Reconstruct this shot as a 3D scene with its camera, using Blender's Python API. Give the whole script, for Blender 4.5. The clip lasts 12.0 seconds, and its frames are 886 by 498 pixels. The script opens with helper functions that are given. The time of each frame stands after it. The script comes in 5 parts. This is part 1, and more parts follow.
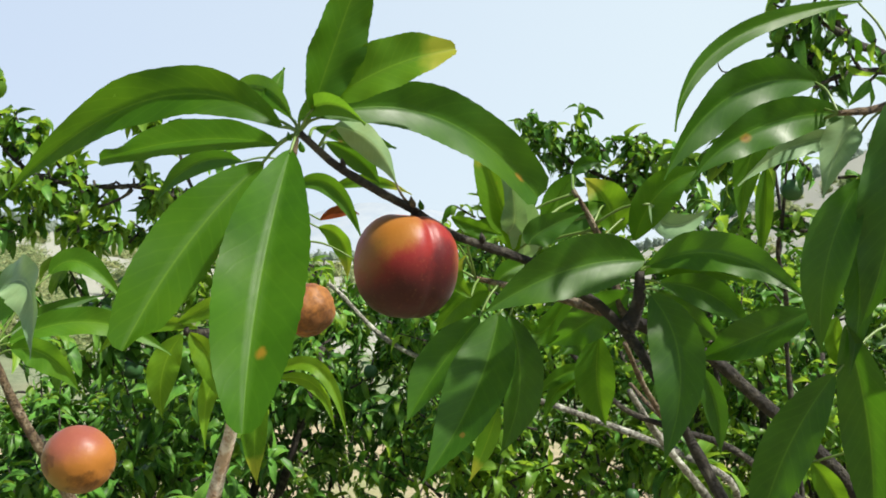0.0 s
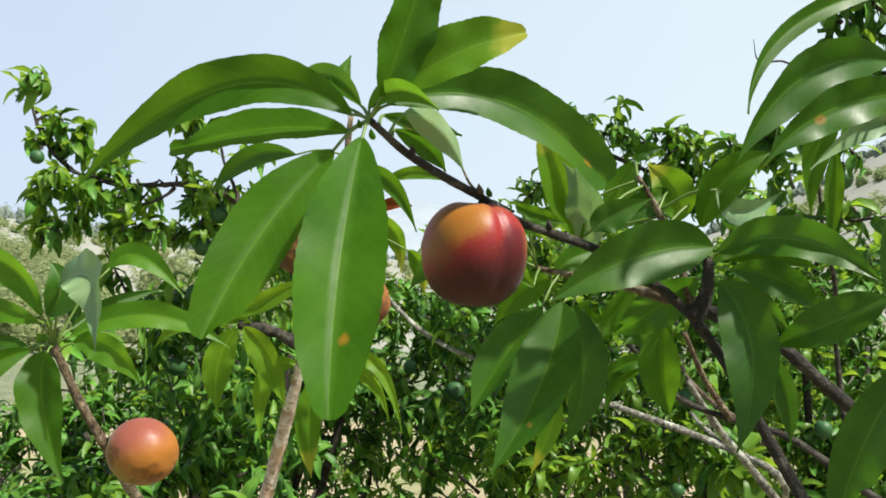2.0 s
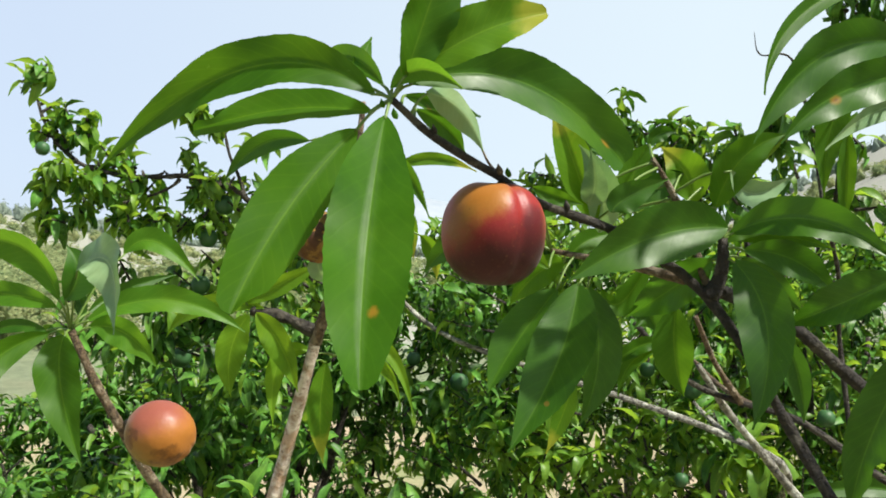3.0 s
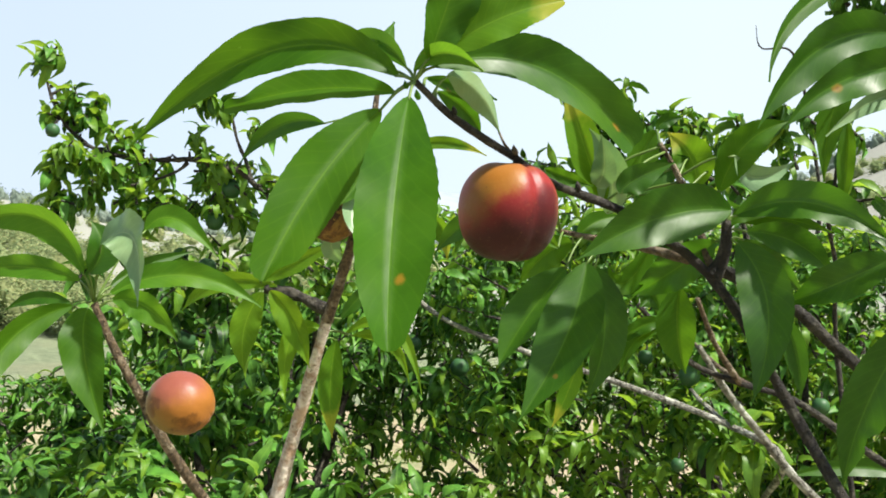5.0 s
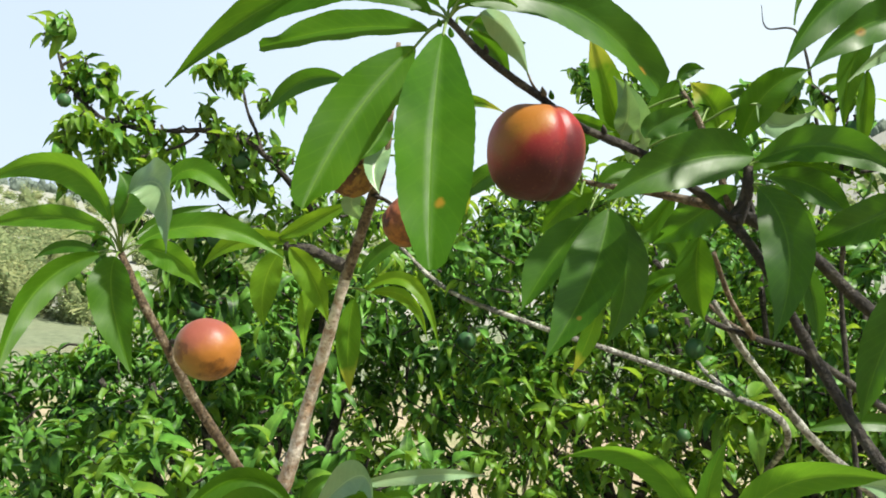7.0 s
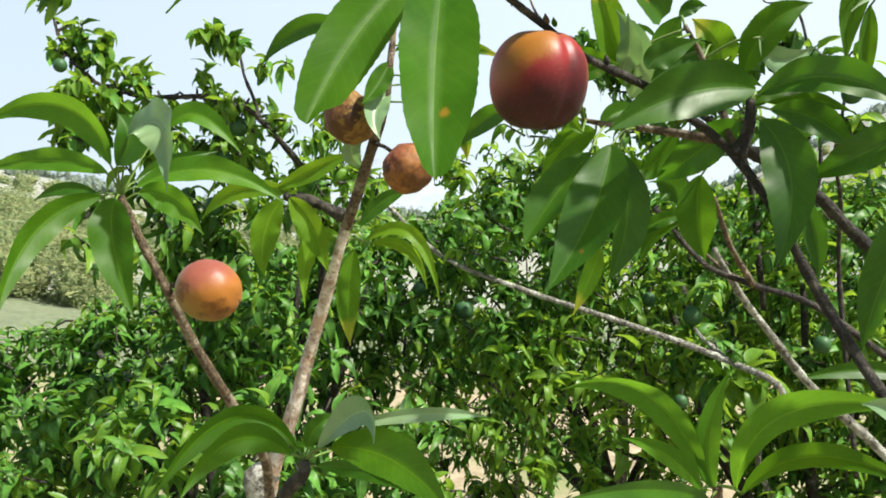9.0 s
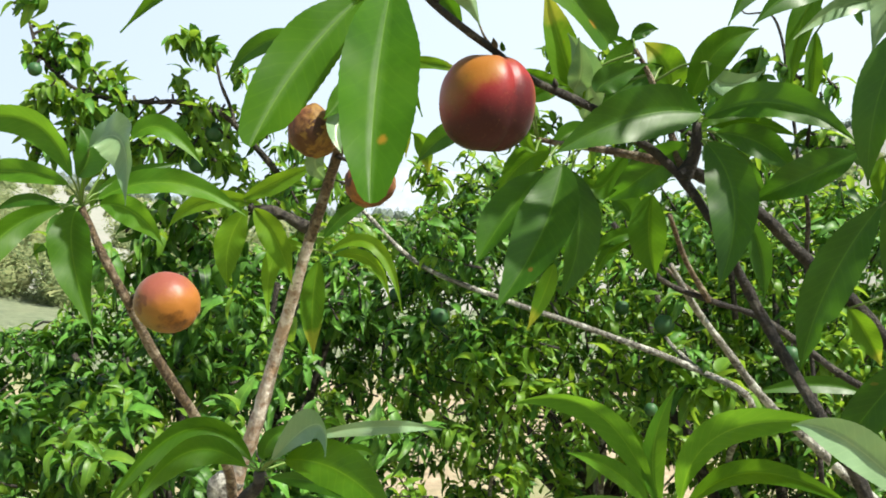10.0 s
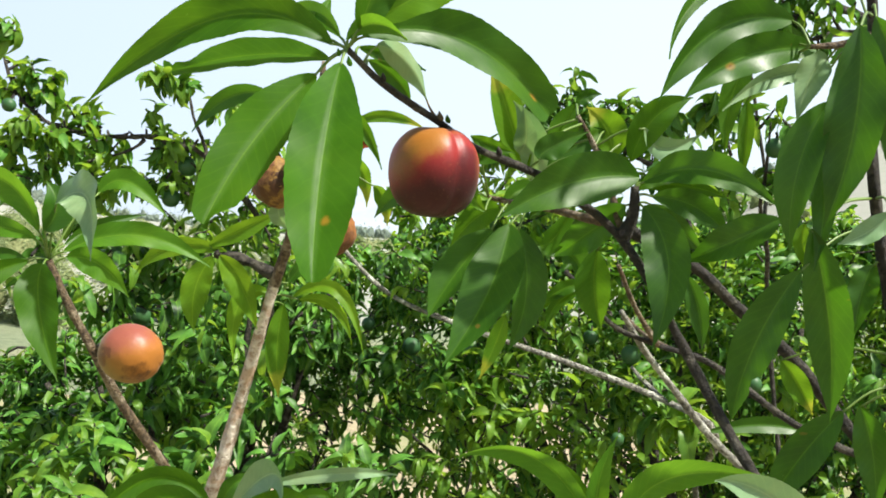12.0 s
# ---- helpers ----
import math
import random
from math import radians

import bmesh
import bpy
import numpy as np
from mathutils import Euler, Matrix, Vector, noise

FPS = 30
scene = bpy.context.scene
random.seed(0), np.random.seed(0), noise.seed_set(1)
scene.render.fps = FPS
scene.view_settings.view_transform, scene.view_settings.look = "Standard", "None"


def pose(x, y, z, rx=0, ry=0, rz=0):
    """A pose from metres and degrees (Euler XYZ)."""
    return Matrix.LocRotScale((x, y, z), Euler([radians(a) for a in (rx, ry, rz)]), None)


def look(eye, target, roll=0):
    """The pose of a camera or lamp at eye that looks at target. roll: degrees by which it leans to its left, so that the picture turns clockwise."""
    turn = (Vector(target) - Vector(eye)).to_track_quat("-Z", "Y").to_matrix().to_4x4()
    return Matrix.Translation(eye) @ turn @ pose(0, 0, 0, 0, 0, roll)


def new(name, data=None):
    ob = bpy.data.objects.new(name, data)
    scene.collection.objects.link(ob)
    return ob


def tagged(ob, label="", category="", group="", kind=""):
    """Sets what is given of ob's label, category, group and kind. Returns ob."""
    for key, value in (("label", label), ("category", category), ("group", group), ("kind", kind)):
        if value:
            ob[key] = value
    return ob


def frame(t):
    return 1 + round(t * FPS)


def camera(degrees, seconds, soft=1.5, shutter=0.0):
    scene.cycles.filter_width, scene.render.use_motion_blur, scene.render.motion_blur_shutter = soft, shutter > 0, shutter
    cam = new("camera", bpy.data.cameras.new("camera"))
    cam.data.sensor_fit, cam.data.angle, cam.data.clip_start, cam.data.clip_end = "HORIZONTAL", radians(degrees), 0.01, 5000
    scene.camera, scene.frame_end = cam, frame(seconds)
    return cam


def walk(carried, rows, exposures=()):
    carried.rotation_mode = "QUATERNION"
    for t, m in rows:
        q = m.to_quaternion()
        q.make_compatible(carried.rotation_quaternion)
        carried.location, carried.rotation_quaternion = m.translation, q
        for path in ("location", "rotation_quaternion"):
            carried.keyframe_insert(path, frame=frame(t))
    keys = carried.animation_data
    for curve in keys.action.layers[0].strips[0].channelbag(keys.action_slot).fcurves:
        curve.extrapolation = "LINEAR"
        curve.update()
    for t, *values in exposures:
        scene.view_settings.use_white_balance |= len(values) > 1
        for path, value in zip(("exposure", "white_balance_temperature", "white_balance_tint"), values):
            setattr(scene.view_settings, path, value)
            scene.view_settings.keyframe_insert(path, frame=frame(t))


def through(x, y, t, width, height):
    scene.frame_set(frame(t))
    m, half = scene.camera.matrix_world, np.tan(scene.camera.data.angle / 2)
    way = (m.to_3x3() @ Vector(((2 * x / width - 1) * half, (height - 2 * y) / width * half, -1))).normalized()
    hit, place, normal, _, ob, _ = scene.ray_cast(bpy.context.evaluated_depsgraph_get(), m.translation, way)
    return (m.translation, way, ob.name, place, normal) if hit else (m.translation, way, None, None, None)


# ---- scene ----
cam = camera(54.59, 12.0, 1.8)
PATH = [
    (0, (0.00000, 0.00000, 1.50000), (-0.00701, 1.99806, 1.58770), 1.53),
    (0.5, (-0.00401, 0.00026, 1.49491), (-0.03185, 1.99777, 1.59083), 1.61),
    (1, (-0.00842, 0.00746, 1.49823), (-0.05486, 2.00514, 1.58261), 1.22),
    (1.5, (-0.01856, 0.00615, 1.49155), (-0.08689, 2.00282, 1.58450), 1.32),
    (2, (-0.02006, 0.00402, 1.49476), (-0.09464, 2.00101, 1.57528), 1.02),
    (2.5, (-0.02253, 0.00114, 1.48828), (-0.09180, 1.99824, 1.57076), 0.96),
    (3, (-0.03103, -0.00108, 1.48601), (-0.10069, 1.99645, 1.55691), 0.91),
    (3.5, (-0.03746, -0.01226, 1.47843), (-0.10665, 1.98540, 1.54613), 1.24),
    (3.7, (-0.04071, -0.01396, 1.47491), (-0.11079, 1.98409, 1.52860), 1.45),
    (5.5, (-0.04054, -0.02572, 1.47816), (-0.10043, 1.97284, 1.52458), 1.75),
    (6, (-0.04380, -0.02973, 1.47341), (-0.10336, 1.96896, 1.51471), 1.99),
    (6.5, (-0.05178, -0.03188, 1.46423), (-0.11156, 1.96689, 1.50048), 1.87),
    (7, (-0.05581, -0.03125, 1.45088), (-0.11672, 1.96774, 1.46903), 1.88),
    (7.2, (-0.05676, -0.03131, 1.44411), (-0.11957, 1.96769, 1.45280), 1.86),
    (8.8, (-0.05831, -0.02920, 1.41919), (-0.11514, 1.96993, 1.40250), 1.94),
    (9, (-0.05842, -0.03112, 1.41979), (-0.10915, 1.96816, 1.40219), 1.81),
    (9.5, (-0.05035, -0.03702, 1.42298), (-0.09264, 1.96249, 1.40964), 2.32),
    (10, (-0.03756, -0.03987, 1.42987), (-0.05584, 1.96002, 1.41878), 2.41),
    (10.5, (-0.03143, -0.04584, 1.43885), (-0.03355, 1.95415, 1.43360), 2.50),
    (11, (-0.02621, -0.05454, 1.44549), (-0.01942, 1.94544, 1.45124), 2.51),
    (11.5, (-0.02393, -0.06213, 1.45355), (-0.00840, 1.93771, 1.47355), 2.45),
    (12, (-0.01921, -0.06651, 1.45623), (0.00494, 1.93307, 1.48933), 2.42),
]
walk(cam, [(t, look(eye, target, roll)) for t, eye, target, roll in PATH], [(0, 0.86), (3.7, 0.96), (5.5, 1.08), (9, 1.07), (10.5, 1.14), (12, 1.15)])

# ---- world and sun ----
SUN_WAY = Vector((0.50, -0.26, 0.83)).normalized()
world = bpy.data.worlds.new("hazy_sky")
scene.world = world
world.use_nodes = True
wn = world.node_tree
sky = wn.nodes.new("ShaderNodeTexSky")
sky.sky_type = "NISHITA"
sky.sun_disc = False
sky.sun_elevation = math.asin(SUN_WAY.z)
sky.sun_rotation = math.atan2(SUN_WAY.x, SUN_WAY.y)
sky.air_density, sky.dust_density, sky.ozone_density = 1.0, 1.6, 1.5
wn.nodes["Background"].inputs["Strength"].default_value = 0.060
haze = wn.nodes.new("ShaderNodeMix")
haze.data_type = "RGBA"
height = wn.nodes.new("ShaderNodeSeparateXYZ")
wn.links.new(wn.nodes.new("ShaderNodeTexCoord").outputs["Generated"], height.inputs[0])
thin = wn.nodes.new("ShaderNodeMapRange")
for key, value in zip(("From Min", "From Max", "To Min", "To Max"), (0.32, 0.52, 0.82, 0.04)):
    thin.inputs[key].default_value = value
wn.links.new(height.outputs[2], thin.inputs["Value"])
wn.links.new(thin.outputs[0], haze.inputs[0])
# the haze is whiter towards the sun's side, bluer away from it
veil = wn.nodes.new("ShaderNodeMix")
veil.data_type = "RGBA"
veil.inputs[6].default_value = (6.6, 7.75, 9.4, 1)
veil.inputs[7].default_value = (8.1, 9.3, 9.9, 1)
side = wn.nodes.new("ShaderNodeMapRange")
for key, value in zip(("From Min", "From Max", "To Min", "To Max"), (-0.45, 0.25, 0.0, 1.0)):
    side.inputs[key].default_value = value
wn.links.new(height.outputs[0], side.inputs["Value"])
wn.links.new(side.outputs[0], veil.inputs[0])
wn.links.new(veil.outputs[2], haze.inputs[7])
wn.links.new(sky.outputs["Color"], haze.inputs[6])
wn.links.new(haze.outputs[2], wn.nodes["Background"].inputs["Color"])
sun_data = bpy.data.lights.new("sun", "SUN")
sun_data.energy, sun_data.angle, sun_data.color = 5.0, radians(2.2), (1.0, 0.95, 0.86)
sun = new("sun", sun_data)
sun.matrix_world = look(SUN_WAY * 60, (0, 0, 0))


# ---- materials ----
def material(name):
    m = bpy.data.materials.new(name)
    m.use_nodes = True
    nt = m.node_tree
    return m, nt, nt.nodes["Principled BSDF"]


def node(nt, kind, **values):
    n = nt.nodes.new(kind)
    for key, value in values.items():
        n.inputs[key.replace("_", " ")].default_value = value
    return n


def maths(nt, op, a, b=None, clamp=False):
    n = nt.nodes.new("ShaderNodeMath")
    n.operation, n.use_clamp = op, clamp
    for i, v in enumerate((a, b)):
        if v is None:
            continue
        if isinstance(v, (int, float)):
            n.inputs[i].default_value = v
        else:
            nt.links.new(v, n.inputs[i])
    return n.outputs[0]


def ramp(nt, fac, stops):
    n = nt.nodes.new("ShaderNodeValToRGB")
    n.color_ramp.elements[0].position, n.color_ramp.elements[0].color = stops[0][0], (*stops[0][1], 1)
    n.color_ramp.elements[1].position, n.color_ramp.elements[1].color = stops[-1][0], (*stops[-1][1], 1)
    for p, c in stops[1:-1]:
        n.color_ramp.elements.new(p).color = (*c, 1)
    nt.links.new(fac, n.inputs[0])
    return n.outputs[0]


def mixed(nt, fac, a, b, how="MIX"):
    n = nt.nodes.new("ShaderNodeMix")
    n.data_type, n.blend_type = "RGBA", how
    for key, v in (("Factor", fac), ("A", a), ("B", b)):
        socket = [s for s in n.inputs if s.name == key and (s.type == "RGBA" or key == "Factor" and s.type == "VALUE")][0]
        if isinstance(v, (int, float)):
            socket.default_value = v
        elif isinstance(v, tuple):
            socket.default_value = (*v, 1)
        else:
            nt.links.new(v, socket)
    return [s for s in n.outputs if s.type == "RGBA"][0]


def noise_of(nt, coords, scale, detail=4.0, rough=0.55):
    n = node(nt, "ShaderNodeTexNoise", Scale=scale, Detail=detail, Roughness=rough)
    nt.links.new(coords, n.inputs["Vector"])
    return n.outputs["Fac"]


def bump(nt, shader, height, strength, distance):
    n = node(nt, "ShaderNodeBump", Strength=strength, Distance=distance)
    nt.links.new(height, n.inputs["Height"])
    nt.links.new(n.outputs[0], shader.inputs["Normal"])


def leaf_material(name, dark, light, glow, through=0.4, rough=0.42, island=False, vein=0.55, spot=None, gloss=0.15, tip=None):
    """A living leaf: pale midrib and side veins by its own coordinates (u across, v along), thin enough to let light through."""
    m, nt, sh = material(name)
    uv = nt.nodes.new("ShaderNodeUVMap").outputs[0]
    sep = nt.nodes.new("ShaderNodeSeparateXYZ")
    nt.links.new(uv, sep.inputs[0])
    across = maths(nt, "ABSOLUTE", maths(nt, "SUBTRACT", sep.outputs[0], 0.5))
    along = sep.outputs[1]
    place = nt.nodes.new("ShaderNodeTexCoord").outputs["Object"]
    stray = noise_of(nt, place, 55.0, 2.0)
    rib = maths(nt, "MULTIPLY", maths(nt, "SUBTRACT", 1.0, maths(nt, "DIVIDE", across, 0.026), True), 0.75)
    wave = maths(nt, "SINE", maths(nt, "ADD", maths(nt, "MULTIPLY", maths(nt, "SUBTRACT", along, maths(nt, "MULTIPLY", across, 0.34)), 84.0), maths(nt, "MULTIPLY", stray, 5.0)))
    veins = maths(nt, "MULTIPLY", maths(nt, "POWER", maths(nt, "MAXIMUM", wave, 0.0), 8.0), 0.12)
    lines = maths(nt, "ADD", rib, veins, True)
    seed = nt.nodes.new("ShaderNodeNewGeometry").outputs["Random Per Island"] if island else nt.nodes.new("ShaderNodeObjectInfo").outputs["Random"]
    obj = nt.nodes.new("ShaderNodeTexCoord").outputs["Object"]
    broad = maths(nt, "MULTIPLY", maths(nt, "SUBTRACT", noise_of(nt, obj, 34.0, 6.0, 0.66), 0.5), 1.9)
    fac = maths(nt, "ADD", maths(nt, "MULTIPLY", seed, 0.55), maths(nt, "ADD", broad, 0.22), True)
    band = maths(nt, "POWER", maths(nt, "SUBTRACT", 1.0, maths(nt, "DIVIDE", across, 0.17), True), 2.0)
    yellow = maths(nt, "MULTIPLY", maths(nt, "ADD", maths(nt, "MULTIPLY", band, 0.22), maths(nt, "MULTIPLY", ramp(nt, noise_of(nt, obj, 22.0, 3.0), [(0.50, (0, 0, 0)), (0.72, (1, 1, 1))]), 0.45)), 0.75, True)
    col = mixed(nt, fac, dark, light)
    col = mixed(nt, yellow, col, (1.75 * light[0], 1.28 * light[1], light[2]))
    if tip:
        ripe = ramp(nt, maths(nt, "ADD", along, maths(nt, "MULTIPLY", maths(nt, "SUBTRACT", noise_of(nt, obj, 60.0, 3.0), 0.5), 0.5)), [(0.68, (0, 0, 0)), (0.82, (1, 1, 1))])
        col = mixed(nt, ripe, col, tip)
    col = mixed(nt, maths(nt, "MULTIPLY", lines, vein), col, (1.8 * light[0] + 0.035, 1.7 * light[1] + 0.04, 1.8 * light[2] + 0.008))
    spots = maths(nt, "GREATER_THAN", noise_of(nt, obj, 95.0, 1.0), 0.80)
    col = mixed(nt, maths(nt, "MULTIPLY", spots, 0.6), col, (0.22, 0.10, 0.02))
    fleck = maths(nt, "GREATER_THAN", noise_of(nt, obj, 260.0, 2.0), 0.77)
    col = mixed(nt, maths(nt, "MULTIPLY", fleck, 0.35), col, (0.20, 0.32, 0.07))
    if spot:
        du = maths(nt, "MULTIPLY", maths(nt, "SUBTRACT", sep.outputs[0], spot[0]), 0.32)
        dv = maths(nt, "SUBTRACT", along, spot[1])
        far = maths(nt, "SQRT", maths(nt, "ADD", maths(nt, "MULTIPLY", du, du), maths(nt, "MULTIPLY", dv, dv)))
        far = maths(nt, "ADD", far, maths(nt, "MULTIPLY", maths(nt, "SUBTRACT", noise_of(nt, obj, 400.0, 2.0), 0.5), 0.02))
        col = mixed(nt, ramp(nt, far, [(spot[2] * 0.22, (0.75, 0.75, 0.75)), (spot[2] * 0.62, (0, 0, 0))]), col, (0.36, 0.17, 0.02))
        if len(spot) > 3:
            col = mixed(nt, ramp(nt, far, [(spot[2] * 0.12, (0.8, 0.8, 0.8)), (spot[2] * 0.26, (0, 0, 0))]), col, (0.14, 0.06, 0.015))
    nt.links.new(col, sh.inputs["Base Color"])
    sh.inputs["Specular IOR Level"].default_value = gloss
    wear = maths(nt, "ADD", maths(nt, "MULTIPLY", noise_of(nt, obj, 60.0, 3.0), 0.30), rough - 0.15)
    nt.links.new(wear, sh.inputs["Roughness"])
    height = maths(nt, "SUBTRACT", maths(nt, "MULTIPLY", noise_of(nt, obj, 330.0, 3.0), 0.4), lines)
    bump(nt, sh, height, 0.26, 0.0006)
    tr = nt.nodes.new("ShaderNodeBsdfTranslucent")
    lit = mixed(nt, yellow, mixed(nt, fac, tuple(0.72 * c for c in glow), glow), (1.35 * glow[0], 1.12 * glow[1], glow[2]))
    if tip:
        lit = mixed(nt, ripe, lit, tuple(1.9 * c for c in tip))
    nt.links.new(mixed(nt, maths(nt, "ADD", lines, maths(nt, "MULTIPLY", veins, 0.5), True), lit, (1.7 * glow[0], 1.3 * glow[1], 1.5 * glow[2])), tr.inputs["Color"])
    mix = nt.nodes.new("ShaderNodeMixShader")
    mix.inputs[0].default_value = through
    nt.links.new(sh.outputs[0], mix.inputs[1])
    nt.links.new(tr.outputs[0], mix.inputs[2])
    nt.links.new(mix.outputs[0], nt.nodes["Material Output"].inputs["Surface"])
    return m


MATURE = ((0.0126, 0.0554, 0.0029), (0.0410, 0.1210, 0.0050), (0.0941, 0.2646, 0.0082), 0.38, 0.44)
leaf_green = leaf_material("mature_leaf", *MATURE, gloss=0.36)
leaf_young = leaf_material("young_leaf", (0.0210, 0.0739, 0.0029), (0.0437, 0.1260, 0.0050), (0.1638, 0.3641, 0.0114), 0.43, 0.47, gloss=0.20)
leaf_lime = leaf_material("lime_leaf", (0.0420, 0.1344, 0.0084), (0.0756, 0.1974, 0.0134), (0.1932, 0.4116, 0.0202), 0.50, 0.46, gloss=0.2)
# yellow-green lightened to stand in for sunlight from behind these leaves
leaf_backlit = leaf_material("thin_leaf_with_painted_backlight", (0.070, 0.170, 0.008), (0.115, 0.240, 0.014), (0.300, 0.500, 0.018), 0.50, 0.46, gloss=0.2)
leaf_gold = leaf_material("yellowing_leaf", (0.050, 0.140, 0.006), (0.085, 0.200, 0.011), (0.220, 0.420, 0.014), 0.48, 0.48, gloss=0.2, tip=(0.270, 0.290, 0.024))
leaf_pale = leaf_material("pale_leaf_underside", (0.1428, 0.2604, 0.1176), (0.2184, 0.3444, 0.1806), (0.1932, 0.3528, 0.0840), 0.32, 0.36, gloss=0.5)
leaf_red = leaf_material("reddened_leaf", (0.1222, 0.0194, 0.0066), (0.1555, 0.0417, 0.0111), (0.2499, 0.0666, 0.0111), 0.4)
leaf_ring = leaf_material("leaf_with_ring_spot", *MATURE, spot=(0.40, 0.60, 0.07, 1), gloss=0.26)
leaf_rust = leaf_material("leaf_with_rust_spots", *MATURE, spot=(0.36, 0.73, 0.04), gloss=0.13, vein=0.38)
leaf_speck = leaf_material("leaf_with_specks_near_its_tip", *MATURE, spot=(0.55, 0.90, 0.045), gloss=0.30)
# dark tone taken near black to put shade between leaves into the colour
PLUM = ((0.0013, 0.0126, 0.0025), (0.0950, 0.2550, 0.0350), (0.1050, 0.2856, 0.0084), 0.16, 0.43)
plum_leaf = leaf_material("plum_leaf", *PLUM, vein=0.4, gloss=0.20)
plum_leaves = leaf_material("plum_foliage", *PLUM, True, 0.4, gloss=0.20)
plum_tips = leaf_material("fresh_plum_foliage", (0.0638, 0.1638, 0.0160), (0.1420, 0.2850, 0.0290), (0.3192, 0.5208, 0.0378), 0.46, 0.44, True, 0.4, gloss=0.4)
plum_fresh = leaf_material("fresh_plum_leaf", (0.0638, 0.1638, 0.0160), (0.1420, 0.2850, 0.0290), (0.3192, 0.5208, 0.0378), 0.46, 0.44, vein=0.4, gloss=0.4)


stalk_green, nt, sh = material("leaf_stalk")
sh.inputs["Base Color"].default_value = (0.10, 0.17, 0.025, 1)
sh.inputs["Roughness"].default_value = 0.5


def bark_material(name, dark, light, patch, scale):
    m, nt, sh = material(name)
    obj = nt.nodes.new("ShaderNodeTexCoord").outputs["Object"]
    grain = noise_of(nt, obj, scale, 6.0, 0.65)
    col = ramp(nt, grain, [(0.36, dark), (0.60, light)])
    lich = ramp(nt, noise_of(nt, obj, scale * 0.33, 4.0), [(0.52, (0, 0, 0)), (0.60, (0.85, 0.85, 0.85))])
    col = mixed(nt, lich, col, patch)
    pits = ramp(nt, noise_of(nt, obj, scale * 2.6, 2.0), [(0.60, (0, 0, 0)), (0.70, (1, 1, 1))])
    col = mixed(nt, maths(nt, "MULTIPLY", pits, 0.7), col, tuple(0.4 * c for c in dark))
    nt.links.new(col, sh.inputs["Base Color"])
    sh.inputs["Roughness"].default_value = 0.8
    bump(nt, sh, grain, 1.0, 0.007)
    return m


bark_brown = bark_material("brown_shoot_bark", (0.0420, 0.0252, 0.0130), (0.1680, 0.1159, 0.0588), (0.2940, 0.2394, 0.1596), 260.0)
bark_dark = bark_material("dark_twig_bark", (0.0063, 0.0049, 0.0030), (0.0277, 0.0214, 0.0130), (0.0798, 0.0714, 0.0504), 260.0)
bark_tan = bark_material("tan_branch_bark", (0.300, 0.190, 0.120), (0.720, 0.650, 0.550), (0.500, 0.340, 0.220), 110.0)
bark_grey = bark_material("lichened_grey_bark", (0.0462, 0.0420, 0.0319), (0.2800, 0.2720, 0.2200), (0.4704, 0.4746, 0.3990), 150.0)


def fruit_material(name, under, blush, deep, side, marks=0.0, rough=0.36, soft=0.42, seat=((0, 0, 1), 0), relief=0.12, mottle=0.75):
    """Fruit skin: ground colour, a blush towards one side, fine speckle, dry brown marks."""
    m, nt, sh = material(name)
    obj = nt.nodes.new("ShaderNodeTexCoord").outputs["Object"]
    dot = nt.nodes.new("ShaderNodeVectorMath")
    dot.operation = "DOT_PRODUCT"
    nt.links.new(obj, dot.inputs[0])
    turned = Vector(seat[0]).to_track_quat("Z", "Y").to_matrix().to_4x4() @ pose(0, 0, 0, 0, 0, seat[1])
    dot.inputs[1].default_value = turned.inverted().to_3x3() @ Vector(side).normalized() / 0.025
    warp = maths(nt, "MULTIPLY", maths(nt, "SUBTRACT", noise_of(nt, obj, 40.0 + 60 * (mottle > 1), 5.0), 0.5), mottle)
    fac = maths(nt, "ADD", maths(nt, "MULTIPLY", dot.outputs["Value"], 0.5), maths(nt, "ADD", warp, 0.5), True)
    col = ramp(nt, fac, [(0.12, under), (0.12 + 0.5 * soft, tuple(0.5 * (a + b) for a, b in zip(under, blush))), (0.12 + soft, blush), (0.90, deep)])
    fine = noise_of(nt, obj, 420.0, 3.0)
    col = mixed(nt, maths(nt, "MULTIPLY", ramp(nt, fine, [(0.60, (0, 0, 0)), (0.72, (1, 1, 1))]), 0.10), col, under)
    if marks:
        scar = ramp(nt, noise_of(nt, obj, 45.0, 8.0, 0.75), [(0.63 - marks, (0, 0, 0)), (0.74 - marks, (1, 1, 1))])
        col = mixed(nt, maths(nt, "MULTIPLY", scar, 0.8), col, (0.075, 0.032, 0.012))
    nt.links.new(col, sh.inputs["Base Color"])
    sh.inputs["Roughness"].default_value = rough
    sh.inputs["Specular IOR Level"].default_value = 0.32
    if marks:
        fine = noise_of(nt, obj, 110.0, 4.0)
    bump(nt, sh, fine, relief, 0.0012)
    return m


